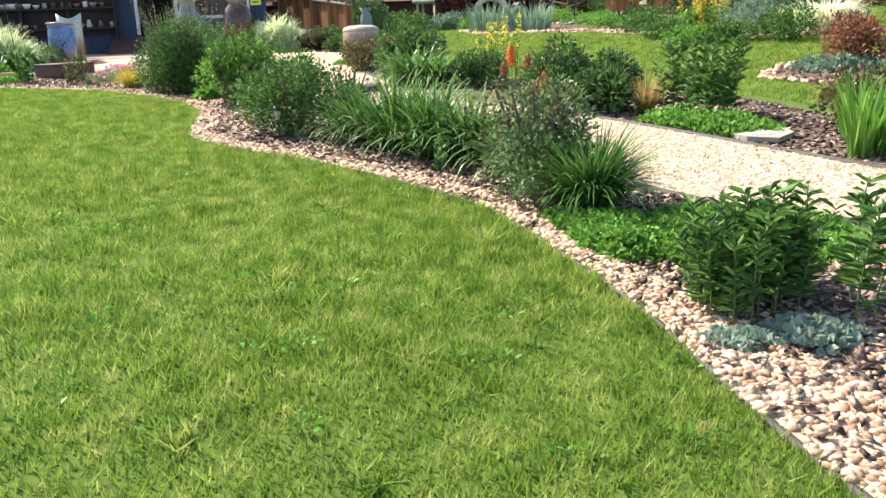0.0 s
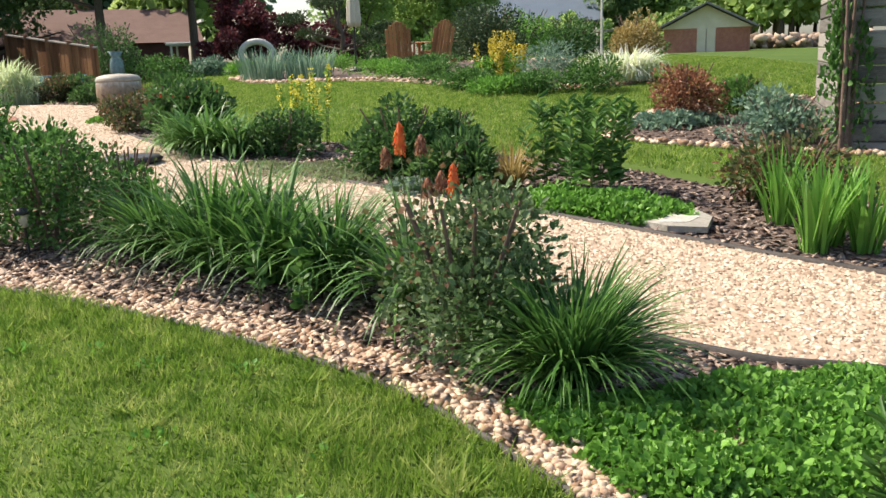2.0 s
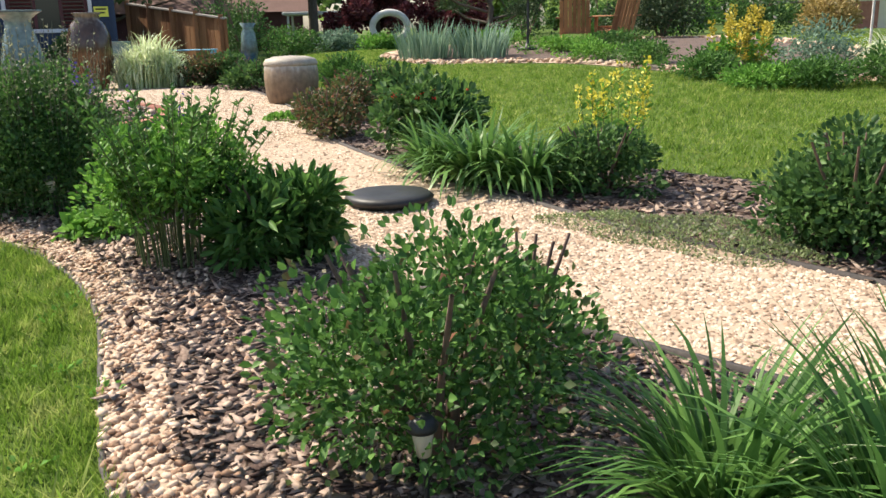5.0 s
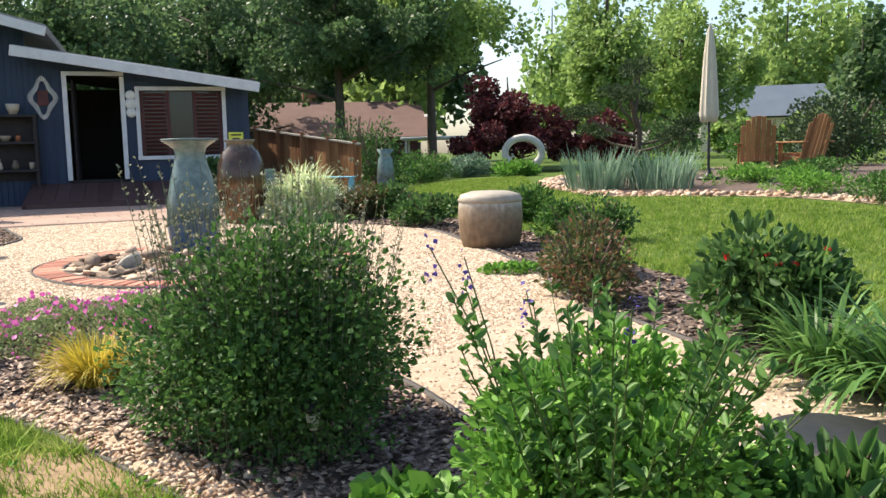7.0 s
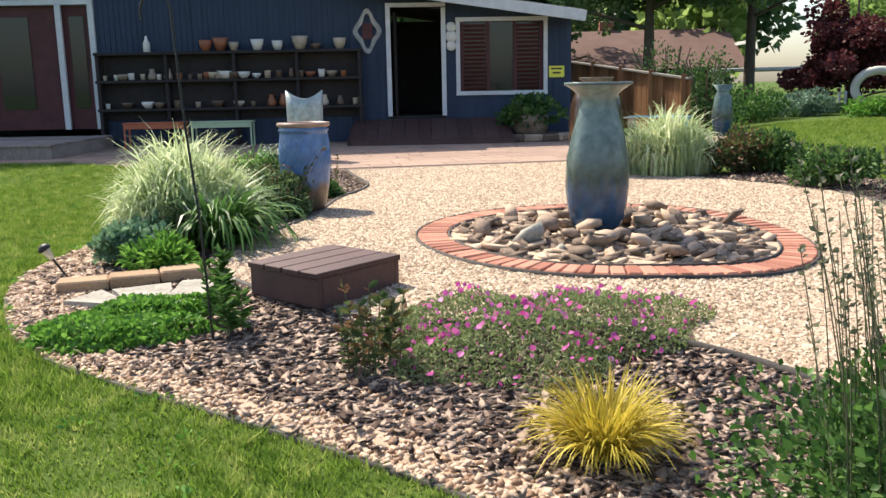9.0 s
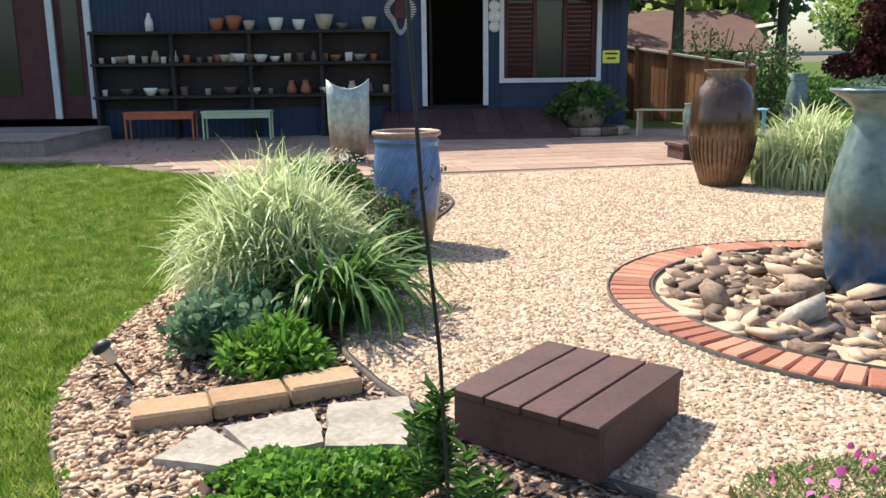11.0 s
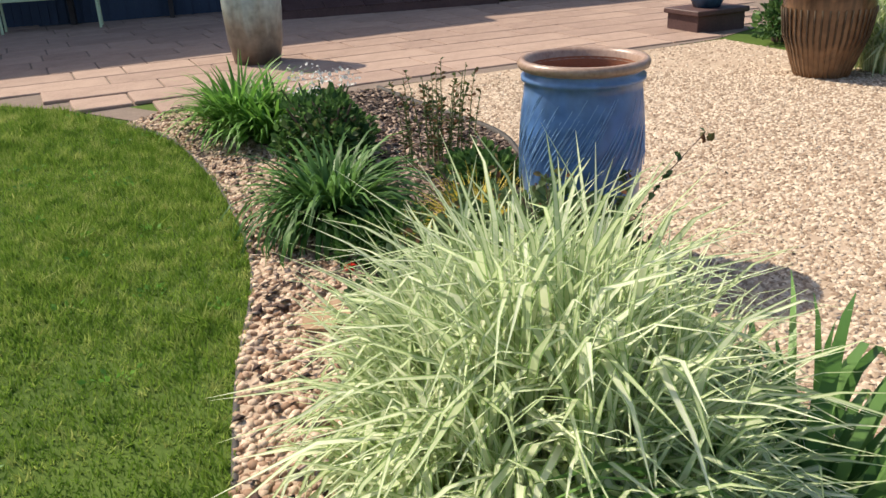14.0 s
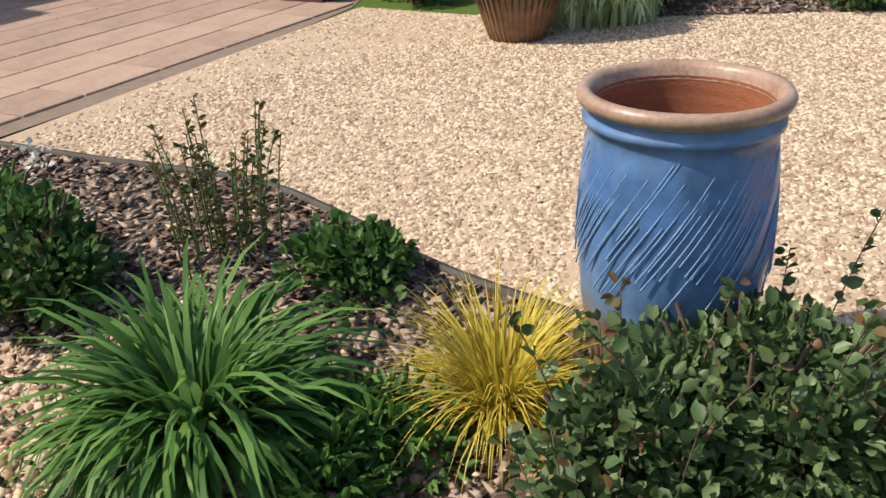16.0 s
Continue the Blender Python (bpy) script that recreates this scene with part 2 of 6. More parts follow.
M["g_fleshy"] = leafy("fleshy_leaves", (0.08, 0.16, 0.09), (0.15, 0.27, 0.155), (0.28, 0.41, 0.26), 0.4)
M["g_dull"] = leafy("dull_green_leaves", (0.15, 0.21, 0.08), (0.235, 0.3, 0.12), (0.34, 0.4, 0.19))
M["rose_leaf"] = leafy("rose_leaves", (0.055, 0.1, 0.038), (0.105, 0.17, 0.068), (0.21, 0.29, 0.135), 0.4)
M["g_grey"] = leafy("grey_green_leaves", (0.176, 0.264, 0.198), (0.264, 0.352, 0.275), (0.374, 0.462, 0.374))
M["g_strap"] = leafy("strap_leaves", (0.045, 0.115, 0.026), (0.095, 0.205, 0.046), (0.2, 0.35, 0.1), 0.4)
M["varieg"] = leafy("cream_leaves", (0.5, 0.57, 0.31), (0.7, 0.75, 0.48), (0.86, 0.87, 0.66), 0.5, 0.45)
M["varieg_green"] = leafy("leaf_stripe", (0.22, 0.34, 0.11), (0.33, 0.47, 0.17), (0.46, 0.58, 0.26), 0.5, 0.45)
M["tawny"] = leafy("tawny_leaves", (0.26, 0.2, 0.06), (0.38, 0.28, 0.1), (0.5, 0.38, 0.17))
M["gold"] = leafy("golden_leaves", (0.324, 0.281, 0.032), (0.540, 0.432, 0.054), (0.713, 0.572, 0.108))
M["maple"] = leafy("red_maple_leaves", (0.05, 0.014, 0.018), (0.1, 0.025, 0.03), (0.17, 0.05, 0.05))
M["barberry"] = leafy("copper_leaves", (0.126, 0.056, 0.035), (0.266, 0.119, 0.070), (0.448, 0.224, 0.126))
M["red_tip"] = leafy("red_tipped_leaves", (0.045, 0.085, 0.028), (0.1, 0.13, 0.045), (0.22, 0.1, 0.06))
M["tree_light"] = leafy("tree_leaves_light", (0.15, 0.23, 0.06), (0.26, 0.38, 0.11), (0.4, 0.52, 0.18), through_light=0.5, patch=0.3)
M["tree_dark"] = leafy("tree_leaves_dark", (0.05, 0.1, 0.042), (0.1, 0.17, 0.07), (0.18, 0.27, 0.11), through_light=0.45, patch=0.3)
M["pine"] = leafy("pine_leaves", (0.026, 0.051, 0.022), (0.048, 0.083, 0.035), (0.096, 0.136, 0.054), 0.6, 0.15)
M["pink"] = leafy("pink_petals", (0.55, 0.07, 0.33), (0.7, 0.14, 0.46), (0.8, 0.3, 0.6))
M["white_petal"] = leafy("white_petals", (0.6, 0.58, 0.56), (0.75, 0.74, 0.7), (0.85, 0.84, 0.8))
M["yellow_petal"] = leafy("yellow_petals", (0.6, 0.52, 0.05), (0.75, 0.66, 0.08), (0.85, 0.78, 0.2))
M["violet"] = leafy("violet_petals", (0.05, 0.03, 0.2), (0.1, 0.06, 0.32), (0.17, 0.12, 0.42))
M["red_petal"] = leafy("red_petals", (0.6, 0.06, 0.025), (0.72, 0.13, 0.04), (0.75, 0.3, 0.08))
M["scarlet"] = leafy("scarlet_petals", (0.5, 0.02, 0.02), (0.65, 0.04, 0.03), (0.7, 0.08, 0.05))
M["lilac"] = leafy("dry_spikes", (0.12, 0.12, 0.085), (0.2, 0.21, 0.13), (0.3, 0.3, 0.19))


# ---- ground shape ----
def smooth(a):
    a = np.clip(a, 0, 1)
    return a * a * (3 - 2 * a)


def gz(x, y):
    """Height of the ground: a lawn that rises gently to a level yard."""
    x, y = np.asarray(x, float), np.asarray(y, float)
    cx, cy = np.clip(x, -14, 8), np.clip(y, -3, 22)
    q = -.00993 - .06077 * cx + .03009 * cy + .00162 * cx * cx + .00513 * cx * cy + .00051 * cy * cy
    q = np.where(q > 0.8, 0.8 + 0.22 * np.tanh((q - 0.8) / 0.3), q)
    w, far = smooth((cy - 11) / 2.5) * smooth((-3 - cx) / 1.5), smooth((cy - 16.5) / 2)
    return q * (1 - w) + w * ((.48 + .12 * smooth((cx + 9.5) / 3.5)) * (1 - far) + .585 * far)


def z1(x, y):
    return float(gz(x, y))


# ---- mesh helpers ----
def mesh_of(name, verts, faces, mat, shade=False):
    me = bpy.data.meshes.new(name)
    verts = np.asarray(verts, dtype=np.float32).reshape(-1, 3)
    if isinstance(faces, np.ndarray):
        k = faces.shape[1]; nf = len(faces)
        me.vertices.add(len(verts)); me.vertices.foreach_set("co", verts.ravel())
        me.loops.add(nf * k); me.loops.foreach_set("vertex_index", faces.astype(np.int32).ravel())
        me.polygons.add(nf); me.polygons.foreach_set("loop_start", np.arange(0, nf * k, k, dtype=np.int32))
        me.update(calc_edges=True)
    else:
        me.from_pydata(verts.tolist(), [], faces); me.update()
    if shade:
        me.polygons.foreach_set("use_smooth", np.ones(len(me.polygons), dtype=bool))
    me.materials.append(mat)
    return me


def put(name, me, parent=None, m=None, label="", **tags):
    ob = new(name, me)
    if parent is not None:
        ob.parent = parent
    if m is not None:
        ob.matrix_basis = m
    if label or tags:
        tagged(ob, label, **tags)
    return ob


def part(name, bm, material, parent, label=""):
    me = bpy.data.meshes.new(name); bm.to_mesh(me); bm.free(); me.materials.append(material)
    return put(name, me, parent, None, label)


def thing(name, m, label, category, group="", kind=""):
    return tagged(put(name, None, None, m), label, category, group, kind)


def box_bm(sx, sy, sz, at=(0, 0, 0), bevel=0.008, bm=None, rot=None):
    """A box with its base at the given place."""
    b = bmesh.new() if bm is None else bm
    r = bmesh.ops.create_cube(b, size=1.0)
    mm = Matrix.Translation((at[0], at[1], at[2] + sz / 2)) @ (rot or Matrix()) @ Matrix.Diagonal((sx, sy, sz, 1))
    bmesh.ops.transform(b, matrix=mm, verts=r["verts"])
    if bevel:
        es = list({e for v in r["verts"] for e in v.link_edges})
        bmesh.ops.bevel(b, geom=es, offset=min(bevel, sx / 3, sy / 3, sz / 3), segments=1, affect="EDGES")
    return b


def lathe_bm(profile, seg=40, wobble=0.0, cap=True):
    """A turned form from (radius, height) steps."""
    b = bmesh.new(); rings = []
    for r, z in profile:
        rings.append([b.verts.new(((r + wobble * math.sin(5 * a + 9 * z)) * math.cos(a), (r + wobble * math.sin(4 * a + 7 * z)) * math.sin(a), z)) for a in [2 * math.pi * i / seg for i in range(seg)]])
    for q, p in zip(rings, rings[1:]):
        for i in range(seg):
            f = b.faces.new((q[i], q[(i + 1) % seg], p[(i + 1) % seg], p[i])); f.smooth = True
    if cap and profile[0][0] > 0.01:
        b.faces.new(rings[0][::-1])
    return b


def tube(points, radius, seg=6, taper=0.0):
    """Verts and quads of a tube through points."""
    P = np.asarray(points, float); n = len(P); vs = []
    for i in range(n):
        d = P[min(i + 1, n - 1)] - P[max(i - 1, 0)]; d /= np.linalg.norm(d) + 1e-9
        a = np.cross(d, (0.31, 0.95, 0.05)); a /= np.linalg.norm(a) + 1e-9; b = np.cross(d, a)
        r = radius * (1 - taper * i / max(1, n - 1))
        for k in range(seg):
            w = 2 * math.pi * k / seg; vs.append(P[i] + r * (a * math.cos(w) + b * math.sin(w)))
    fs = [(i * seg + k, i * seg + (k + 1) % seg, (i + 1) * seg + (k + 1) % seg, (i + 1) * seg + k) for i in range(n - 1) for k in range(seg)]
    return np.array(vs), np.array(fs)


def join(chunks):
    vs, fs, o = [], [], 0
    for v, f in chunks:
        vs.append(v); fs.append(f + o); o += len(v)
    return np.concatenate(vs), np.concatenate(fs)


def smooth_line(pts, step=0.12):
    """A curve through points, resampled."""
    P = np.array(pts, float); out = []
    for i in range(len(P) - 1):
        p0, p1, p2, p3 = P[max(i - 1, 0)], P[i], P[i + 1], P[min(i + 2, len(P) - 1)]
        n = max(2, int(np.linalg.norm(p2 - p1) / step))
        for t in np.linspace(0, 1, n, endpoint=False):
            out.append(0.5 * (2 * p1 + (p2 - p0) * t + (2 * p0 - 5 * p1 + 4 * p2 - p3) * t * t + (3 * p1 - p0 - 3 * p2 + p3) * t ** 3))
    out.append(P[-1])
    return np.array(out)


def offset_line(L, d):
    T = np.gradient(L, axis=0); T /= np.linalg.norm(T, axis=1)[:, None] + 1e-9
    return L + d * np.stack([-T[:, 1], T[:, 0]], 1)


def inside(poly, x, y):
    P = np.asarray(poly); r = np.zeros(len(x), bool)
    for (x0, y0), (x1, y1) in zip(P, np.roll(P, -1, 0)):
        c = ((y0 > y) != (y1 > y)); r ^= c & (x < (x1 - x0) * (y - y0) / (y1 - y0 + 1e-12) + x0)
    return r


from mathutils import geometry


def draped(name, poly, lift, mat, label, category, step=0.3):
    """A sheet over the ground inside a closed outline."""
    P = np.asarray(poly); x0, y0 = P.min(0); x1, y1 = P.max(0)
    gx, gy = np.meshgrid(np.arange(x0, x1, step), np.arange(y0, y1, step)); gx, gy = gx.ravel(), gy.ravel()
    k = inside(P, gx, gy)
    pts = [Vector(p) for p in P] + [Vector(p) for p in zip(gx[k], gy[k])]
    n = len(P); res = geometry.delaunay_2d_cdt(pts, [(i, (i + 1) % n) for i in range(n)], [], 1, 1e-4)
    V = np.array([(v.x, v.y) for v in res[0]])
    me = mesh_of(name, np.column_stack([V, gz(V[:, 0], V[:, 1]) + lift]), [tuple(f) for f in res[2]], mat, True)
    return put(name, me, None, None, label, category=category, kind="structure")


def scatter(poly, density, holes=()):
    P = np.asarray(poly); x0, y0 = P.min(0); x1, y1 = P.max(0)
    n = int((x1 - x0) * (y1 - y0) * density); x, y = rng.uniform(x0, x1, n), rng.uniform(y0, y1, n)
    k = inside(P, x, y)
    for h in holes:
        k &= ~inside(h, x, y)
    return x[k], y[k]


OCT_V = np.array([(1, 0, 0), (0, 1, 0), (-1, 0, 0), (0, -1, 0), (.1, 0, 1), (0, .1, -1)], float)
OCT_F = np.array([(0, 1, 4), (1, 2, 4), (2, 3, 4), (3, 0, 4), (1, 0, 5), (2, 1, 5), (3, 2, 5), (0, 3, 5)])
_b = bmesh.new(); bmesh.ops.create_icosphere(_b, subdivisions=1, radius=1.0); ICO_V = np.array([v.co[:] for v in _b.verts]); ICO_F = np.array([[v.index for v in f.verts] for f in _b.faces]); _b.free()
_b = bmesh.new(); bmesh.ops.create_cube(_b, size=2.0); BOX_V = np.array([v.co[:] for v in _b.verts]); BOX_F = np.array([[v.index for v in f.verts] for f in _b.faces]); _b.free()


def pieces(x, y, size, base, flat=0.6, jitter=0.25, lift=0.3, long=1.0, tilt=0.3):
    """Many loose stones or chips lying on the ground at x, y."""
    V0, F0 = base; n, k = len(x), len(V0)
    s = size * rng.uniform(0.6, 1.35, n)
    V = V0[None] * (1 + rng.normal(0, jitter, (n, k, 1)).clip(-.5, .6))
    V = V * np.stack([s * long, s * rng.uniform(.6, 1, n), s * flat], 1)[:, None]
    a, b = rng.uniform(0, 6.28, n), rng.normal(0, tilt, n)
    x1 = V[..., 0] * np.cos(b)[:, None] + V[..., 2] * np.sin(b)[:, None]; zz = -V[..., 0] * np.sin(b)[:, None] + V[..., 2] * np.cos(b)[:, None]
    X = x1 * np.cos(a)[:, None] - V[..., 1] * np.sin(a)[:, None]; Y = x1 * np.sin(a)[:, None] + V[..., 1] * np.cos(a)[:, None]
    W = np.stack([X + x[:, None], Y + y[:, None], zz + (gz(x, y) + s * flat * lift)[:, None]], -1)
    return W.reshape(-1, 3), (F0[None] + (np.arange(n) * k)[:, None, None]).reshape(-1, F0.shape[1])


# ---- foliage helpers (all at the origin, z up) ----
def straps(n, r, length, width, lean=(0.1, 1.2), droop=1.0, segs=5, rz=1.0, power=1.35):
    """Arching strap leaves from one crown."""
    a = rng.uniform(0, 6.283, n); L = length * rng.uniform(.55, 1.1, n); th = rng.uniform(*lean, n)
    br = r * np.sqrt(rng.uniform(0, 1, n)); ba = a + rng.normal(0, .5, n)
    t = np.linspace(0, 1, segs + 1)
    ang = th[:, None] * 0.4 + droop * (t[None] ** power) * (0.5 + 0.85 * th[:, None])
    dl = L[:, None] / segs
    rr = np.cumsum(np.sin(ang) * dl, 1) - np.sin(ang[:, :1]) * dl; zz = np.cumsum(np.cos(ang) * dl, 1) - np.cos(ang[:, :1]) * dl
    px = br[:, None] * np.cos(ba)[:, None] + rr * np.cos(a)[:, None]; py = br[:, None] * np.sin(ba)[:, None] + rr * np.sin(a)[:, None]
    zz = np.maximum(zz, 0.01)
    w = width * rng.uniform(.6, 1.2, n)[:, None] * np.array([.7, 1, 1, .85, .55, .06])[:segs + 1][None] * 0.5
    tw = a[:, None] + np.pi / 2 + rng.normal(0, .35, n)[:, None]
    lx, ly = np.cos(tw) * w, np.sin(tw) * w
    V = np.stack([np.stack([px - lx, py - ly, zz * rz], -1), np.stack([px + lx, py + ly, zz * rz + 0.12 * w], -1)], 2).reshape(-1, 3)
    b = (np.arange(n) * (segs + 1) * 2)[:, None] + np.arange(segs)[None] * 2
    F = np.stack([b, b + 1, b + 3, b + 2], -1).reshape(-1, 4)
    return V, F


def leaves(P, D, size, width=0.45, fold=0.15):
    """One folded leaf (two quads) at each point P along D."""
    n = len(P); D = D / (np.linalg.norm(D, axis=1)[:, None] + 1e-9); s = size * rng.uniform(.6, 1.3, n)[:, None]
    R = np.cross(D, rng.normal(0, 1, (n, 3)) * (1, 1, .6) + (0, 0, .8)); R /= np.linalg.norm(R, axis=1)[:, None] + 1e-9
    U = np.cross(R, D)
    if .028 <= size <= .11:
        rows_ = [P] + [P + D * s * a + e * R * s * width * k + U * s * fold * c for a, e, k, c in ((.3, -1, .8, .8), (.68, -1, .78, .8), (1, 0, 0, -.5), (.68, 1, .78, .8), (.3, 1, .8, .8))]
        V = np.stack(rows_, 1).reshape(-1, 3); o = (np.arange(n) * 6)[:, None]
        return V, np.concatenate([o + [0, 1, 2, 3], o + [0, 3, 4, 5]], 1).reshape(-1, 4)
    b, m, t = P, P + D * s * .5, P + D * s
    l = m - R * s * width + U * s * fold; r = m + R * s * width + U * s * fold
    V = np.stack([b, l, t, r], 1).reshape(-1, 3); o = (np.arange(n) * 4)[:, None]
    F = np.concatenate([o + [0, 1, 2], o + [0, 2, 3]], 1).reshape(-1, 3)
    return V, F


def crown(n, rx, ry, h, size, z0=0.0, lumps=14, width=0.45, shell=0.55, up=0.3, lump_r=0.42, spread=(.35, .75)):
    """A leafy mass built of lumps, with gaps between them."""
    c = rng.normal(0, 1, (lumps, 3)); c /= np.linalg.norm(c, axis=1)[:, None]; c *= rng.uniform(*spread, lumps)[:, None]
    c[:, 2] = np.abs(c[:, 2]) * 1.15 - 0.25
    k = rng.integers(0, lumps, n); d = rng.normal(0, 1, (n, 3)); d /= np.linalg.norm(d, axis=1)[:, None]
    lr = lump_r * rng.uniform(.65, 1.25, lumps)[k]
    q = c[k] + d * (lr * (shell + (1 - shell) * rng.uniform(0, 1, n) ** .5))[:, None]
    zs = (q[:, 2] + 0.55) / 1.6
    P = np.stack([q[:, 0] * rx, q[:, 1] * ry, z0 + np.clip(zs, 0.01, 1.3) * h], 1)
    return leaves(P, d + (0, 0, up) + rng.normal(0, .45, (n, 3)), size, width)


def stalks(n, r, h, per, size, width=0.2, lean=0.18, rise=0.6, start=0.15, thick=0.004):
    """Leafy upright stalks: returns stems and leaves."""
    tubes, LP, LD, tips = [], [], [], []
    for i in range(n):
        a, q = rng.uniform(0, 6.28), r * math.sqrt(rng.uniform()); hh = h * rng.uniform(.7, 1.1)
        b = np.array((q * math.cos(a), q * math.sin(a), 0)); ld = np.array((math.cos(a), math.sin(a), 0)) * lean * hh * rng.uniform(.3, 1.2) * (q / r + .3)
        pts = [b + ld * t * t + np.array((0, 0, hh * t)) for t in np.linspace(0, 1, 5)]
        tubes.append(tube(pts, thick, 4, .5)); tips.append(pts[-1])
        t = rng.uniform(start, 1, per); p = b + ld * (t * t)[:, None] + np.stack([t * 0, t * 0, hh * t], 1)
        w = rng.uniform(0, 6.28, per); LP.append(p); LD.append(np.stack([np.cos(w), np.sin(w), rise * np.ones(per) * (0.4 + t)], 1))
    return join(tubes), leaves(np.concatenate(LP), np.concatenate(LD), size, width), np.array(tips)


def blooms(tips, n, r, h, size, width=0.5):
    """Small petals round each tip, spread up and down by h."""
    k = np.repeat(np.arange(len(tips)), n); m = len(k)
    d = rng.normal(0, 1, (m, 3)); d /= np.linalg.norm(d, axis=1)[:, None]
    P = tips[k] + d * (r, r, 0) + np.stack([np.zeros(m), np.zeros(m), rng.uniform(-h, h * .3, m)], 1)
    return leaves(P, d + (0, 0, .3), size, width)


def plant(name, x, y, parts, label, category, scale=1.0, group="", sink=0.0):
    t = thing(name, pose(x, y, z1(x, y) - sink, 0, 0, rng.uniform(0, 360)), label, category, group)
    for pn, (v, f), mat in parts:
        tagged(put(pn, mesh_of(pn, v * scale, f, M[mat]), t), kind="stuff")
    return t


def core(rx, ry, h, n=9):
    """Bare stems fanning up from the base of a shrub."""
    ts = []
    for i in range(n):
        a = 6.28 * i / n + rng.uniform(-.3, .3); k = rng.uniform(.3, .75)
        ts.append(tube([(0.05 * math.cos(a), 0.05 * math.sin(a), 0), (rx * k * .5 * math.cos(a), ry * k * .5 * math.sin(a), h * .4), (rx * k * math.cos(a), ry * k * math.sin(a), h * .8)], 0.008 + .01 * h, 5, .6))
    return join(ts)


def shrub(name, x, y, w, h, n, size, mat, label, category="shrub", lumps=16, width=0.42, tips="", ntips=0, z0=0.0, bare=True, shell=.5, lump_r=.42):
    ps = [("leaves", crown(int(n * 1.4), w / 2, w / 2, h, size * .85, z0, lumps, width * .85, shell * .8, lump_r=lump_r), mat)]
    if bare:
        ps.append(("stem_growth", core(w / 2, w / 2, h), "twig"))
    if tips:
        ps.append(("new_growth", crown(ntips, w * .5, w * .5, h * 1.06, size * .8, z0 + h * .08, lumps, width, .9), tips))
    return plant(name, x, y, ps, label, category)


def tuft(name, x, y, w, h, n, width, mat, label, category="grass clump", lean=(0.05, 1.2), droop=1.5, r=None, extra=()):
    L = max(h * 1.2, w * .55)
    return plant(name, x, y, [("leaves", straps(n, r or w * .14, L, width, lean, droop), mat), *extra], label, category)


def mat_plant(name, x, y, rx, ry, h, n, size, mat, label, category="ground cover", flowers="", nf=0, turn=0.0, fsize=.02):
    """A low mat that follows the ground, with an uneven edge."""
    def cloud(n, hh, top):
        a, q = rng.uniform(0, 6.28, n), np.sqrt(rng.uniform(0, 1, n)); e = 1 + .13 * np.sin(3 * a + 1) + .09 * np.sin(7 * a)
        X, Y = rx * q * e * np.cos(a), ry * q * e * np.sin(a); c, s = math.cos(turn), math.sin(turn); X, Y = X * c - Y * s, X * s + Y * c
        dome = hh * (1 - q ** 4) * (.75 + .25 * np.sin(9 * X + 5) * np.sin(8 * Y))
        Z = gz(x + X, y + Y) - z1(x, y) + dome * (rng.uniform(.5, 1, n) if not top else rng.uniform(.95, 1.2, n)) + .005
        return np.stack([X, Y, Z], 1)
    P = cloud(n, h, False); t = thing(name, pose(x, y, z1(x, y)), label, category)
    fo = put("foliage", mesh_of("foliage", *leaves(P, rng.normal(0, 1, (n, 3)) + (0, 0, .7), size, .2 if mat == "g_dull" else .42), M[mat]), t)
    tagged(fo, kind="stuff")
    if flowers:
        Q = cloud(nf, h, True); fl = put("flowers", mesh_of("flowers", *leaves(Q, rng.normal(0, .6, (nf, 3)) + (0, 0, .5), fsize, .55), M[flowers]), t)
        tagged(fl, kind="stuff")
    return t


def tree(name, x, y, h, w, n, size, mat, label, trunk=0.16, z0=.2, lumps=26, lean=0.0, category="tree", bark="bark"):
    t = thing(name, pose(x, y, z1(x, y) - .05, 0, 0, rng.uniform(0, 360)), label, category)
    ts = [tube([(0, 0, 0), (lean * .3, 0, h * .3), (lean * .7, .1, h * .6), (lean, .05, h * .95)], trunk, 8, .8)]
    for i in range(9):
        a = i * 2.4; zz = h * (z0 + .6 * i / 9); k = w * .42 * (1 - .5 * i / 9)
        ts.append(tube([(lean * .5, 0, zz), (k * .5 * math.cos(a), k * .5 * math.sin(a), zz + h * .06), (k * math.cos(a), k * math.sin(a), zz + h * .1)], trunk * .35, 5, .7))
    put("trunk", mesh_of("trunk", *join(ts), M[bark], True), t)
    put("crown", mesh_of("crown", *crown(int(n * 1.5), w / 2, w / 2, h * (1 - z0) * .95, size * .78, h * z0, lumps * 2, .5, .15, 0, .19, (.25, 1.05)), M[mat]), t)
    return t


# ---- plan lines ----
LAWN_EDGE = smooth_line([(2.1, 0.6), (1.75, 1.7), (1.48, 2.4), (1.2, 3.29), (.9, 4.0), (.52, 4.74), (-.05, 5.33), (-.62, 5.8), (-1.34, 6.28), (-1.7, 6.55), (-1.97, 6.9), (-2.14, 7.4), (-2.42, 8.25), (-2.85, 8.95), (-3.57, 9.62), (-4.4, 10.28), (-5.26, 10.59), (-6.1, 10.8), (-6.9, 11.05), (-7.5, 11.5), (-7.86, 11.89), (-8.1, 12.25), (-8.28, 12.7), (-8.45, 13.15), (-8.6, 13.7), (-8.75, 14.3), (-8.88, 15.0), (-9.08, 15.6), (-9.5, 16.5), (-9.95, 17.2), (-10.4, 17.55)])
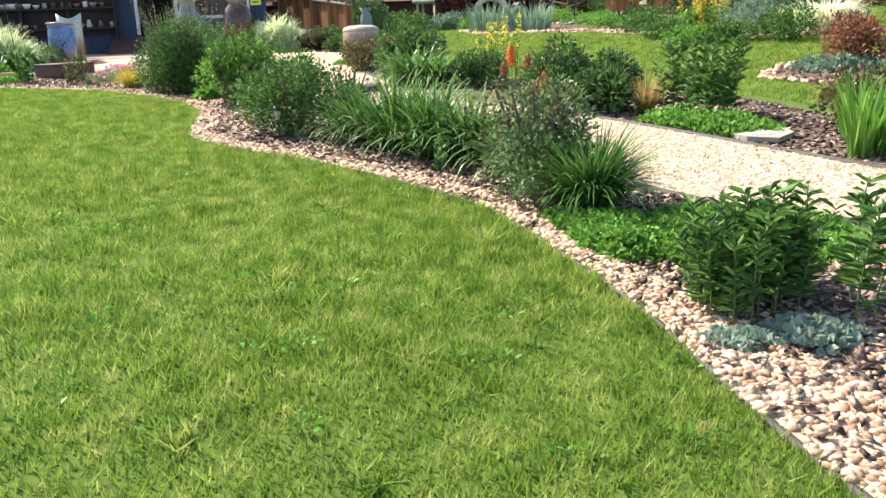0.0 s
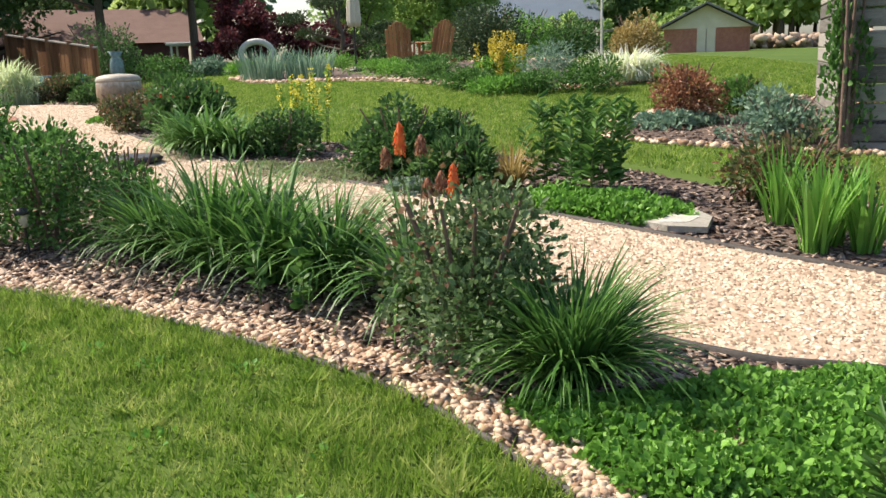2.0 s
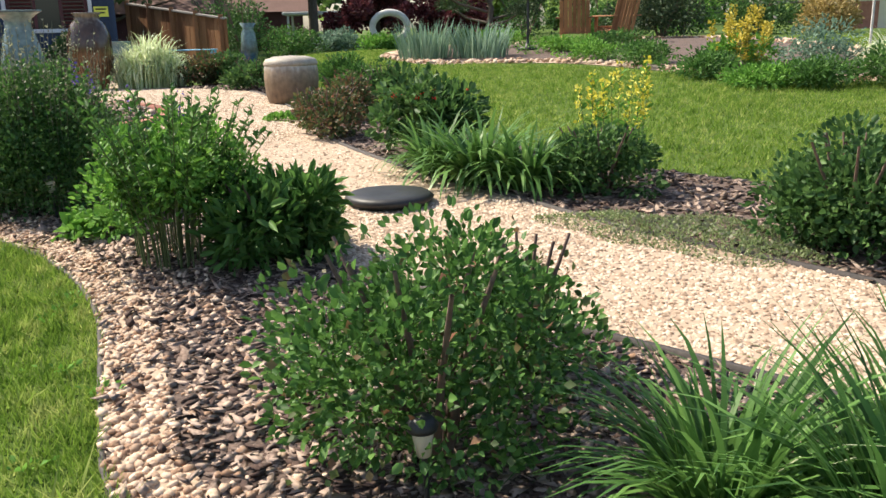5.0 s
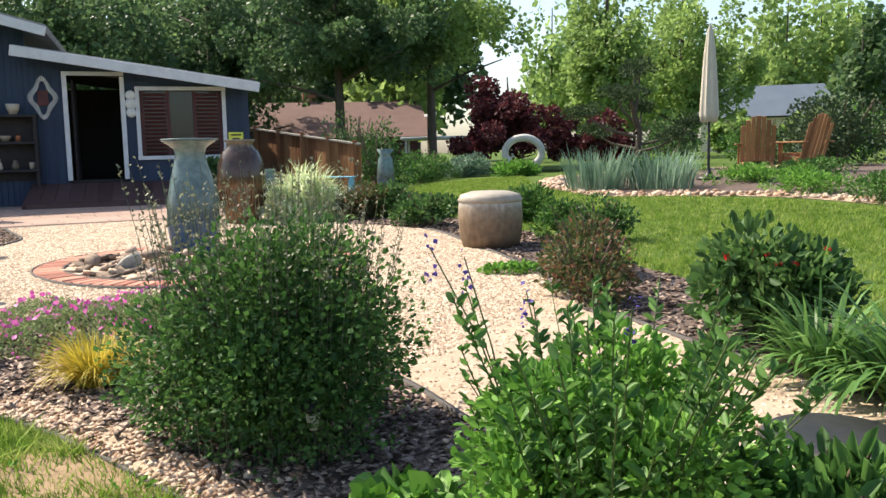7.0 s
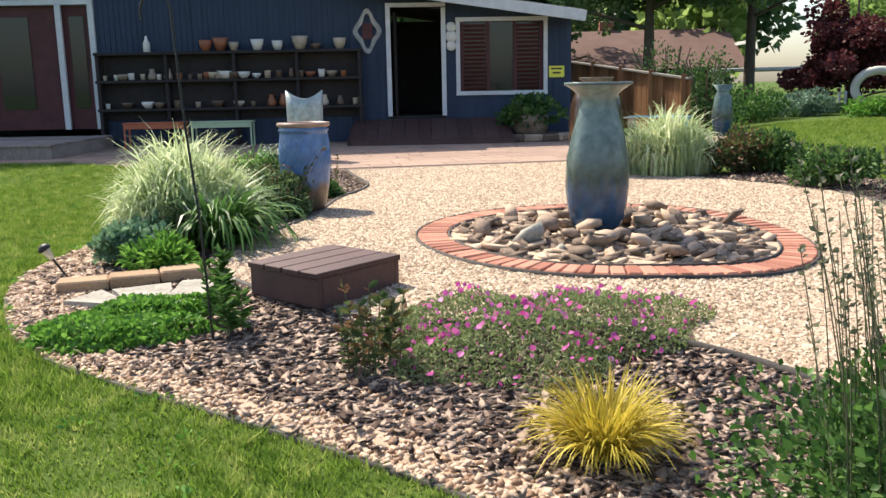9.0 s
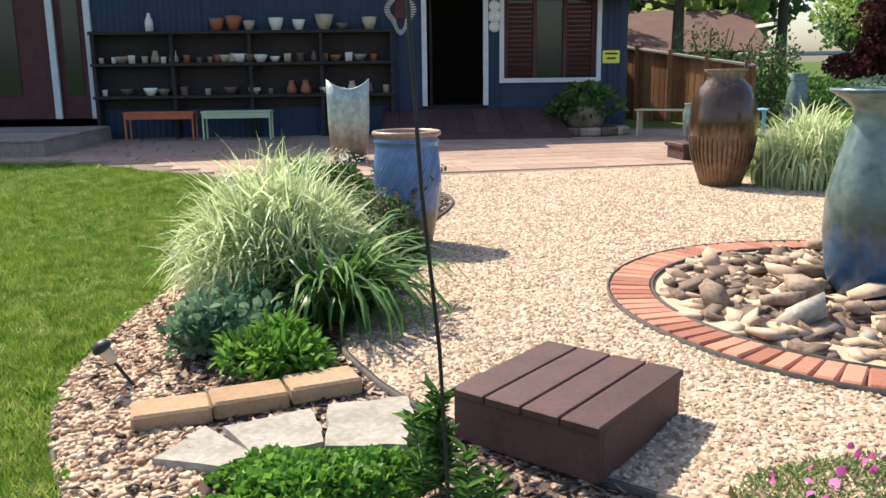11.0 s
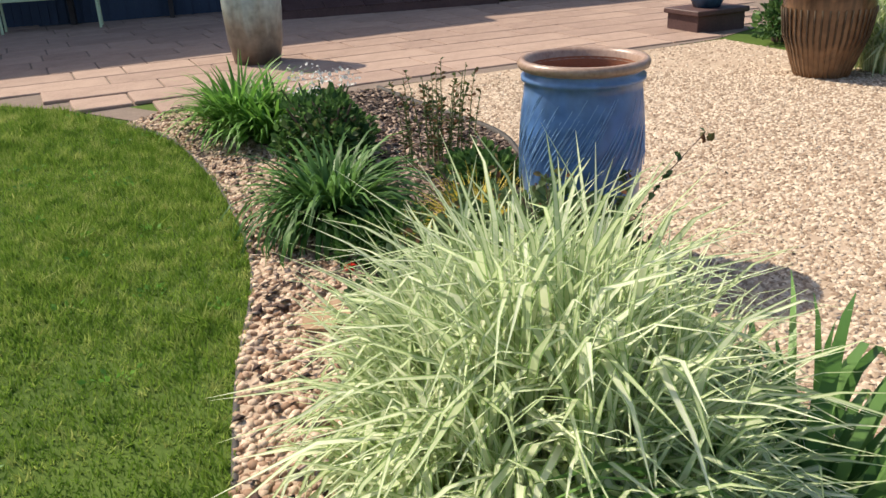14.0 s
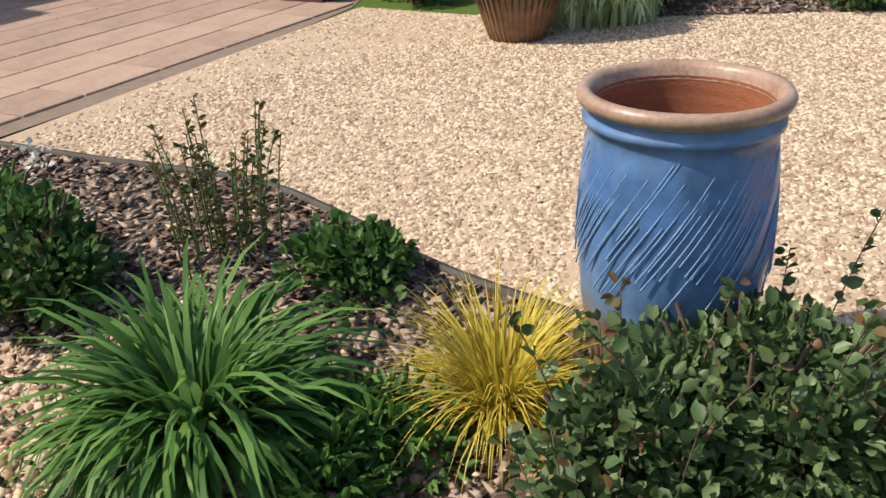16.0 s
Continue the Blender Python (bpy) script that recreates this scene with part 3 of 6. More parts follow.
PATH_NEAR = smooth_line([(3.2, 3.6), (2.34, 4.54), (1.8, 4.82), (1.3, 5.4), (.75, 6.5), (.1, 7.3), (-.8, 8.1), (-1.56, 8.85), (-2.1, 9.6), (-2.52, 10.22), (-2.9, 10.9), (-3.6, 11.7), (-4.6, 12.05), (-5.4, 11.88), (-5.94, 11.97), (-6.31, 12.14), (-6.6, 12.29), (-6.9, 12.54), (-7.19, 12.96), (-7.25, 13.8), (-7.35, 14.7), (-7.68, 15.85), (-7.75, 16.5), (-7.9, 17.1), (-8.4, 17.8), (-8.75, 18.3)])
PATH_FAR = smooth_line([(4.0, 4.6), (3.0, 5.68), (2.52, 6.25), (1.62, 7.42), (1.14, 7.98), (.6, 8.6), (0, 9.3), (-.45, 10.05), (-1.1, 11.1), (-1.7, 12.5), (-2.1, 14.3), (-2.5, 15.6), (-3.0, 16.9), (-3.9, 17.7), (-4.6, 18.3), (-5.2, 19.0), (-5.75, 20.05)])
PEB_W = .2 + .24 * smooth((LAWN_EDGE[:, 1] - 10.8) / .8) + .2 * smooth((3.6 - LAWN_EDGE[:, 1]) / 1.2)
PEB_IN = offset_line(LAWN_EDGE, -PEB_W[:, None])
RING = (-4.76, 14.13)
th = radians(20)
UX, UY = math.cos(th), math.sin(th)
HOUSE = Matrix.Translation((-8.8, 24.6, 0)) @ Matrix.Rotation(th, 4, "Z")  # local x along the wall, -y towards the yard

# ---- ground sheets ----
gx = np.concatenate([np.linspace(-600, -40, 18), np.linspace(-36, 36, 145), np.linspace(40, 600, 18)])
gy = np.concatenate([np.linspace(-600, -20, 16), np.linspace(-16, 56, 145), np.linspace(62, 600, 16)])
GX, GY = np.meshgrid(gx, gy); nx = len(gx)
V = np.stack([GX.ravel(), GY.ravel(), gz(GX.ravel(), GY.ravel())], 1)
I = (np.arange(len(gy) - 1)[:, None] * nx + np.arange(nx - 1)[None]).ravel()
put("ground", mesh_of("ground", V, np.stack([I, I + 1, I + 1 + nx, I + nx], 1), M["soil"], True), None, None, "mown green lawn over gently rising ground", category="lawn", kind="structure")
BED = np.concatenate([LAWN_EDGE, PATH_NEAR[::-1]])
draped("mulch_bed", BED, .008, M["mulch_bed"], "winding flower bed covered in brown bark mulch", "flower bed")
YARD = np.concatenate([PATH_NEAR, PATH_FAR[::-1]])
gravel_ob = draped("gravel_path", YARD, .01, M["gravel"], "winding path and yard of pale tan gravel", "gravel path")
BORDER = np.concatenate([LAWN_EDGE, PEB_IN[::-1]])
border_ob = draped("pebble_border", BORDER, .016, M["gravel"], "border strip of pale river pebbles beside the lawn", "pebble border")
FARBED = np.concatenate([PATH_FAR[PATH_FAR[:, 1] < 18.2], np.array([(-3.4, 19.0), (-2.5, 17.8), (-1.7, 16.1), (-1.2, 14.2), (-.45, 12.4), (.45, 11.0), (1.6, 9.9), (2.6, 9.2), (3.2, 7.9), (4.2, 6.9), (5.2, 5.2)])])
draped("far_bed", FARBED, .008, M["mulch_bed"], "mulched flower bed between the path and lawn", "flower bed")
ISLE = smooth_line([(-1.2, 22.0), (-.5, 19.9), (.6, 19.2), (1.8, 18.3), (3.0, 16.2), (4.0, 15.0), (5.0, 14.7), (5.7, 15.1), (5.9, 16.2), (6.2, 19.0), (6.0, 25.0), (0, 26.0), (-1.2, 22.0)])
draped("island_bed", ISLE, .01, M["gravel"], "island flower bed edged with pale stones", "flower bed")
draped("island_bed_soil", offset_line(ISLE, .35), .016, M["mulch_bed"], "dark mulch inside the island flower bed", "flower bed")
SIDEBED = smooth_line([(3.2, 10.3), (3.7, 9.7), (4.6, 9.0), (6.5, 8.0), (7.5, 9.5), (6.6, 12.5), (5.0, 12.2), (3.8, 11.4), (3.2, 10.3)])
draped("side_bed", SIDEBED, .01, M["mulch_bed"], "mulched bed beside the weathered barn", "flower bed")

a_ = np.linspace(0, 6.2832, 26)[:-1]
draped("bare_patch", np.stack([-3.98 + (.42 + .05 * np.sin(5 * a_)) * np.cos(a_) + .1 * np.sin(a_), 9.72 + (.2 + .03 * np.sin(4 * a_)) * np.sin(a_) - .12 * np.cos(a_)], 1), .006, M["dirt"], "bare patch of dry tan earth in the lawn", "earth", .1)


def edging(name, L, h, w, mat, label):
    z = gz(L[:, 0], L[:, 1]); A, B = offset_line(L, w / 2), offset_line(L, -w / 2)
    V = np.concatenate([np.column_stack([A, z - .03]), np.column_stack([A, z + h]), np.column_stack([B, z + h]), np.column_stack([B, z - .03])])
    n = len(L); i = np.arange(n - 1); F = np.concatenate([np.stack([i + a * n, i + 1 + a * n, i + 1 + ((a + 1) % 4) * n, i + ((a + 1) % 4) * n], 1) for a in range(4)])
    put(name, mesh_of(name, V, F, M[mat]), None, None, label, category="edging", kind="structure")


edging("lawn_edging", LAWN_EDGE, .018, .02, "edging", "thin dark plastic edging between lawn and pebbles")
edging("path_edging_near", PATH_NEAR, .03, .025, "edging", "dark edging strip between mulch and gravel")
edging("path_edging_far", PATH_FAR[PATH_FAR[:, 1] < 17], .03, .025, "edging", "dark wooden edging along the gravel path")

# paved patio in front of the building, with slabs of its own
PATIO = [(-8.75, 18.35), (-7.2, 19.15), (-5.8, 20.1), (-4.6, 21.5), (-4.0, 25.5), (-7.5, 26.0), (-20, 21.0), (-20, 18.3), (-13.2, 18.65), (-11.0, 17.95), (-10.3, 17.6)]
patio = draped("patio", np.array(PATIO), .006, M["joint"], "patio of tan textured paving slabs", "patio", 1.0)
slab_me = {}
for w_, d_ in ((.9, .42), (.6, .42), (.42, .42)):
    b = box_bm(w_ - .014, d_ - .014, .03, bevel=.006); me = bpy.data.meshes.new("slab"); b.to_mesh(me); b.free(); me.materials.append(M["paving"]); slab_me[w_] = me
pd = math.radians(29)
row = 0
for v in np.arange(-6, 9, .42):
    u = -12.0 + (row % 3) * .3; row += 1
    while u < 6:
        w_ = float(rng.choice([.9, .6, .42])); cu = u + w_ / 2
        X, Y = -8.0 + cu * math.cos(pd) - v * math.sin(pd), 19.8 + cu * math.sin(pd) + v * math.cos(pd)
        cs = np.array([(X + a * math.cos(pd) - b_ * math.sin(pd), Y + a * math.sin(pd) + b_ * math.cos(pd)) for a in (-w_ * .36, w_ * .36) for b_ in (-.15, .15)])
        wall_side = (Y - 24.6) * UX - (X + 8.8) * UY
        if inside(PATIO, cs[:, 0], cs[:, 1]).all() and wall_side < 0 and len(patio.children) < 300:
            put("slab", slab_me[w_], patio, pose(X, Y, z1(X, Y) - .014 + rng.uniform(0, .003), 0, 0, math.degrees(pd)))
        u += w_

# ---- the blue building ----
rot_low = Matrix.Rotation(math.atan(.148), 4, "Y")
shop = thing("studio_building", HOUSE, "dark blue board-clad studio with a low sloping roof", "building")
WB = .5


def wall_piece(x0, x1, z0, zl, zr):
    b = bmesh.new(); vs = [b.verts.new(p) for p in ((x0, 0, z0), (x1, 0, z0), (x1, 0, zr), (x0, 0, zl), (x0, .16, z0), (x1, .16, z0), (x1, .16, zr), (x0, .16, zl))]
    for f in ((0, 1, 2, 3), (5, 4, 7, 6), (4, 0, 3, 7), (1, 5, 6, 2), (3, 2, 6, 7), (4, 5, 1, 0)):
        b.faces.new([vs[i] for i in f])
    part("wall", b, M["blue_wall"], shop)


def top(x):
    return 3.62 - (x + 2.67) * .148


wall_piece(-1.69 - .06, -.62, 3.18, top(-1.75), top(-.62)); wall_piece(-2.4, -1.75, WB, top(-2.4), top(-1.75)); wall_piece(-.62, -.33, WB, top(-.62), top(-.33))
wall_piece(-.33, 1.3, WB, 1.5, 1.5); wall_piece(-.33, 1.3, 2.9, top(-.33), top(1.3)); wall_piece(1.3, 1.85, WB, top(1.3), top(1.85))
wall_piece(-7.4, -2.4, WB, 5.4, 4.05); wall_piece(-9.6, -7.4, 3.32, 6.0, 5.4); wall_piece(-14, -9.6, WB, 7.2, 6.0)
for i in range(150):  # raised battens of the board cladding
    x = -13.6 + i * .105
    if x > 1.8 or -9.6 < x < -7.36 or -1.77 < x < -.6 or -.36 < x < 1.33:
        continue
    t = top(x) if x > -2.4 else 4.05 + (-2.4 - x) * .27
    part("batten", box_bm(.03, .018, t - WB - .02, (x, -.01, WB), 0), M["blue_wall"], shop)
part("side_wall", box_bm(.16, 6, 2.5, (1.77, 3.17, WB), 0), M["blue_wall"], shop)
part("back_wall", box_bm(16, .16, 2.3, (-6.1, 6.1, WB), 0), M["blue_wall"], shop)
# dark panels added to stop daylight showing through the open doorway
part("light_block_wall", box_bm(4.1, .1, 2.6, (-.3, 3.0, WB), 0), M["dark_wood"], shop)
part("light_block_wall", box_bm(.1, 3.0, 3.0, (-2.45, 1.7, WB), 0), M["dark_wood"], shop)
part("light_block_ceiling", box_bm(4.2, 3.2, .05, (-.3, 1.6, 3.05), 0, rot=rot_low), M["dark_wood"], shop)
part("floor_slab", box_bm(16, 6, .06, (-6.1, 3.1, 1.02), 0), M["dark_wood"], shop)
rot = Matrix.Rotation(math.atan(.148), 4, "Y")
part("roof", box_bm(4.62, 6.8, .1, (-.28, 2.85, 3.26), .01, rot=rot), M["shingle_grey"], shop)
part("fascia", box_bm(4.67, .04, .2, (-.28, -.57, 3.14), .006, rot=rot), M["white_trim"], shop, "white sloping fascia board")
rot2 = Matrix.Rotation(math.atan(.27), 4, "Y")
part("upper_roof", box_bm(13, 7.0, .12, (-8.2, 2.8, 5.62), .01, rot=rot2), M["shingle_grey"], shop)
part("upper_fascia", box_bm(13, .05, .18, (-8.2, -.7, 5.52), .006, rot=rot2), M["white_trim"], shop)
# doorway
for n_, sx, x, z, h in (("door_jamb", .09, -1.72, 1.08, 2.1), ("door_jamb", .09, -.65, 1.08, 2.06), ):
    part(n_, box_bm(sx, .06, h, (x, -.03, z), .006), M["white_trim"], shop)
part("door_head", box_bm(1.16, .06, .08, (-1.185, -.03, 3.16), .006), M["white_trim"], shop)
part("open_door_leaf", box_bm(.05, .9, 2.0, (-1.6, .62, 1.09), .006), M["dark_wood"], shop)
# window with shutters
for sx, sz, x, z in ((1.8, .08, .485, 2.87), (1.8, .08, .485, 1.46), (.08, 1.34, -.37, 1.53), (.08, 1.34, 1.34, 1.53)):
    part("window_trim", box_bm(sx, .06, sz, (x, -.03, z), .006), M["white_trim"], shop)
win = part("window", box_bm(1.63, .02, 1.34, (.485, .1, 1.53), 0), M["glass"], shop, "dark window pane behind maroon shutters")
for x in (-.29, .22, .75, 1.26):
    part("sash_bar", box_bm(.07, .05, 1.34, (x, .06, 1.53), .004), M["maroon"], win)
for x in (-.04, 1.0):
    for k in range(16):
        part("shutter_slat", box_bm(.42, .012, .06, (x, .055, 1.56 + k * .08), 0, rot=Matrix.Rotation(.6, 4, "X")), M["maroon"], win)
# glazed double doors on the long side
dd = part("glazed_door", box_bm(2.16, .05, 2.35, (-8.48, .08, .95), .004), M["maroon"], shop, "maroon double doors with green-tinted glass")
for x, w_ in ((-8.95, .62), (-7.72, .28)):
    part("door_glass", box_bm(w_, .02, 1.75, (x, .048, 1.35), 0), M["glass"], dd)
for x in (-9.6, -8.02, -7.4):
    part("door_trim", box_bm(.11, .07, 2.4, (x, -.035, .95), .006), M["white_trim"], shop)
part("door_trim", box_bm(2.31, .07, .1, (-8.5, -.035, 3.31), .006), M["white_trim"], shop)
part("notice", box_bm(.3, .012, .22, (1.56, -.03, 1.78), 0), M["yellow_sign"], shop, "small yellow notice with two dark lines")
for k, w_ in ((1.93, .22), (1.85, .16)):
    part("notice_line", box_bm(w_, .004, .03, (1.56, -.039, k), 0), M["dark_wood"], shop)


def in_house(x, y, z, rz=0):
    return HOUSE @ pose(x, y, z, 0, 0, rz)


# diamond wreath and clover hangings
w = thing("wall_wreath", in_house(-2.12, -.06, 2.72), "diamond-shaped wreath of pale ceramic pieces on blue wall", "wreath")
for i in range(44):
    a = 6.283 * i / 44; r = .2 + .03 * math.cos(4 * a); zz = r * math.sin(a) * 1.65 * (.72 + .28 * abs(math.sin(a)))
    part("piece", box_bm(.018, .02, .09, (r * math.cos(a), 0, zz - .045), 0, rot=Matrix.Rotation(math.pi / 2 - a, 4, "Y")), M["white_clay"], w)
part("centre", box_bm(.2, .01, .3, (0, .02, -.15), .05), M["maroon"], w)
w = thing("wall_clover", in_house(-.5, -.05, 2.6), "stack of pale ceramic discs hung on the blue wall", "wall ornament")
for zz, r in ((.17, .1), (0, .12), (-.18, .1)):
    b = lathe_bm([(.001, 0), (r, 0), (r * .9, .02), (.001, .03)], 14); bmesh.ops.transform(b, matrix=Matrix.Translation((0, 0, zz)) @ Matrix.Rotation(math.pi / 2, 4, "X"), verts=b.verts)
    part("disc", b, M["white_clay"], w)

# shelf unit with pots
shelf = thing("display_shelf", in_house(-4.78, -.02, .6), "long dark wooden wall shelf for pottery", "shelf unit")
for z in (1.74, 1.22, .68):
    part("board", box_bm(5.1, .3, .05, (0, -.15, z), .004), M["dark_wood"], shelf)
for x in (-2.5, -1.2, .1, 1.3, 2.5):
    part("post", box_bm(.06, .26, 1.8, (x, -.14, 0), .004), M["dark_wood"], shelf)
part("back_panel", box_bm(5.0, .02, 1.3, (0, -.01, .5), 0), M["dark_wood"], shelf)
POT_SHAPES = []
for prof in ([(.05, 0), (.075, .03), (.06, .1), (.035, .15), (.045, .18), (.03, .178), (.03, .05)], [(.05, 0), (.1, .07), (.105, .11), (.095, .11), (.05, .02)], [(.045, 0), (.05, .1), (.052, .11), (.046, .11), (.04, .01)], [(.06, 0), (.1, .1), (.12, .19), (.11, .19), (.05, .02)]):
    POT_SHAPES.append({})
    for mn in ("clay", "white_clay", "terracotta"):
        b = lathe_bm(prof, 14); me = bpy.data.meshes.new("pot"); b.to_mesh(me); b.free(); me.materials.append(M[mn]); POT_SHAPES[-1][mn] = me
for z, kinds, gap in ((1.79, (1, 3, 3), .34), (1.27, (2, 2, 1, 0), .17), (.73, (0, 1, 2), .3)):
    x = -2.4
    while x < 2.4:
        k = int(rng.choice(kinds)); mn = str(rng.choice(["clay", "clay", "clay", "white_clay", "white_clay", "terracotta"]))
        if z < 1.7 or x > -.6 or rng.uniform() < .15:
            ob = put("pot", POT_SHAPES[k][mn], None, in_house(-4.78 + x, -.18 + rng.uniform(-.05, .05), .6 + z, rng.uniform(0, 360)) @ Matrix.Diagonal((*([rng.uniform(.85, 1.35)] * 3), 1)))
            tagged(ob, {"clay": "small brown glazed stoneware pot on shelf", "white_clay": "small white glazed pot on shelf", "terracotta": "small terracotta pot on shelf"}[mn], "pot", "pots on the display shelf")
        x += gap * rng.uniform(.7, 1.4)
w = thing("bottle_house", in_house(-6.35, -.15, 2.39), "white ceramic bottle-shaped lantern on shelf", "ornament")
part("body", lathe_bm([(.07, 0), (.07, .17), (.03, .25), (.025, .3), (.001, .31)], 6), M["white_clay"], w)


def bench(x, mat, word):
    t = thing("bench", in_house(x, -.62, .6), f"narrow {word} painted metal bench before the blue wall", "bench", "benches by the wall")
    part("seat", box_bm(1.16, .34, .03, (0, 0, .45), .008), M[mat], t); part("apron", box_bm(1.12, .02, .09, (0, -.15, .36), .004), M[mat], t)
    for a in (-.55, .55):
        for c in (-.14, .14):
            part("leg", box_bm(.03, .03, .45, (a, c, 0), .004), M[mat], t)


bench(-6.15, "orange_paint", "orange"); bench(-4.88, "green_paint", "pale green")
deck = thing("entry_deck", in_house(-9.4, -1.6, .58), "low weathered plank deck before the double doors", "deck")
for k in range(14):
    part("plank", box_bm(4.6, .19, .04, (0, -1.4 + k * .2, .22), .006), M["deck"], deck)
part("skirt", box_bm(4.6, .04, .22, (0, -1.45, 0), .004), M["deck"], deck)
part("skirt", box_bm(.04, 2.8, .22, (2.26, 0, 0), .004), M["deck"], deck)
rp = thing("door_ramp", in_house(-.9, -.75, .59), "dark brown boarded ramp up to the doorway", "ramp")
for k in range(12):
    part("board", box_bm(.245, 1.35, .06, (-1.4 + k * .25, 0, .22), .004, rot=Matrix.Rotation(.24, 4, "X")), M["step_paint"], rp)
part("side", box_bm(.05, 1.3, .16, (-1.55, 0, .05), 0, rot=Matrix.Rotation(.2, 4, "X")), M["step_paint"], rp)
part("front", box_bm(3.0, .05, .1, (0, -.64, .0), 0), M["step_paint"], rp)

# planter by the window, side benches
pl = thing("stone_planter", in_house(.95, -.75, .6), "raised stone planter with a big clay pot and greenery", "planter")
for i in range(12):
    a = 6.283 * i / 12; part("stone", box_bm(.36, .2, .14, (.65 * math.cos(a), .42 * math.sin(a), 0), .03, rot=Matrix.Rotation(a + 1.57, 4, "Z")), M["slate"], pl)
part("big_pot", lathe_bm([(.2, 0), (.33, .2), (.36, .45), (.33, .5), (.3, .48), (.2, .1)], 20), M["clay"], pl)
put("foliage", mesh_of("foliage", *crown(900, .75, .4, .6, .1, .3, 10), M["g_dark"]), pl)
for x, mt, word in ((2.2, "tan_paint", "tan"), (3.2, "blue_paint", "light blue")):
    t = thing("bench", in_house(x, -1.5, .6, -30), f"{word} painted slatted bench beside the planter", "bench", "benches by the fence")
    for k in range(4):
        part("slat", box_bm(1.1, .07, .02, (0, -.15 + k * .1, .42), .003), M[mt], t)
    for a in (-.5, .5):
        part("leg", box_bm(.03, .3, .42, (a, 0, 0), .003), M[mt], t)

# ---- cedar fence, brown-roofed house, far roof ----
fn = thing("cedar_fence", pose(0, 0, 0), "reddish cedar board fence with a sloping top rail", "fence")
A, B = Vector((-7.9, 29.3)), Vector((-4.9, 26.6)); nb = 26
for i in range(nb):
    p = A.lerp(B, i / (nb - 1)); hh = 1.6 - .5 * i / nb; part("board", box_bm(.15, .025, hh, (p.x, p.y, z1(p.x, p.y)), .004, rot=Matrix.Rotation(-.733, 4, "Z")), M["cedar"], fn)
    if i % 6 == 0:
        part("post", box_bm(.1, .1, hh + .08, (p.x + .03, p.y - .07, z1(p.x, p.y)), .006), M["cedar"], fn)
part("top_rail", box_bm(4.1, .12, .05, ((A.x + B.x) / 2 + .02, (A.y + B.y) / 2 - .03, .58 + 1.34), .006, rot=Matrix.Rotation(-.733, 4, "Z") @ Matrix.Rotation(.118, 4, "Y")), M["old_wood"], fn)
hs = thing("brown_roofed_house", pose(-10.7, 45, .4, 0, 0, 12), "low house with a brown shingle roof", "house")
part("wall", box_bm(11.5, 7, 2.0, (0, 0, 0), 0), M["maroon"], hs)
b = bmesh.new(); q = [b.verts.new(p) for p in ((-6.4, -4.2, 1.75), (6.4, -4.2, 1.75), (6.4, 4.2, 1.75), (-6.4, 4.2, 1.75), (-2.5, 0, 3.4), (6.4, 0, 3.4))]
for f in ((0, 1, 5, 4), (1, 2, 5), (2, 3, 4, 5), (3, 0, 4), (3, 2, 1, 0)):
    b.faces.new([q[i] for i in f])
rf = part("roof", b, M["roof"], hs)
part("roof_trim", box_bm(.12, 8.4, .12, (6.4, 0, 2.6), 0), M["white_trim"], hs)
part("chimney", box_bm(.6, .6, .7, (1.5, .3, 3.1), .02), M["brick"], rf)
for x in (-3, 0, 3):
    part("window", box_bm(1.3, .08, .9, (x, -3.52, .7), .01), M["glass"], hs)
tb = thing("white_canopy", pose(-2.6, 40, .6), "low flat canopy with a white metal roof", "canopy")
part("roof", box_bm(4.4, 2.2, .12, (0, 0, 1.35), .03), M["white_trim"], tb)
for a in (-2, 2):
    for c in (-.9, .9):
        part("post", box_bm(.08, .08, 1.35, (a, c, 0), .004), M["white_trim"], tb)
hs = thing("grey_roofed_house", pose(21.3, 76, .9, 0, 0, -16), "far house with a pale blue-grey metal roof", "house")
part("wall", box_bm(9, 7, 2.6, (0, 0, 0), 0), M["cream"], hs)
b = bmesh.new(); q = [b.verts.new(p) for p in ((-5.4, -4, 2.7), (5.4, -4, 2.7), (5.4, 4, 2.7), (-5.4, 4, 2.7), (-4.6, 0, 5.2), (4.6, 0, 5.2))]
for f in ((0, 1, 5, 4), (1, 2, 5), (2, 3, 4, 5), (3, 0, 4), (3, 2, 1, 0)):
    b.faces.new([q[i] for i in f])
part("roof", b, M["grey_roof"], hs)

# ---- small brick shed ----
sh = thing("brick_shed", pose(15.75, 33.3, .62, 0, 0, -27), "small red-brick shed with cream gable and grey roof", "shed")
for sx, x in ((1.12, -.89), (1.12, .89)):
    part("front_wall", box_bm(sx, .2, 1.25, (x, -1.2, 0), 0), M["brick"], sh)
part("side_wall", box_bm(.2, 2.4, 1.25, (1.42, 0, 0), 0), M["brick"], sh); part("side_wall", box_bm(.2, 2.4, 1.25, (-1.42, 0, 0), 0), M["brick"], sh); part("back_wall", box_bm(2.9, .2, 1.25, (0, 1.2, 0), 0), M["brick"], sh)
dr = part("double_door", box_bm(.66, .08, 1.28, (0, -1.26, 0), .01), M["cream"], sh, "cream painted double door"); part("door_seam", box_bm(.02, .02, 1.2, (0, -1.305, .02), 0), M["joint"], dr)
b = bmesh.new(); q = [b.verts.new(p) for p in ((-1.6, -1.3, 1.25), (1.6, -1.3, 1.25), (0, -1.3, 2.05), (-1.6, 1.3, 1.25), (1.6, 1.3, 1.25), (0, 1.3, 2.05))]
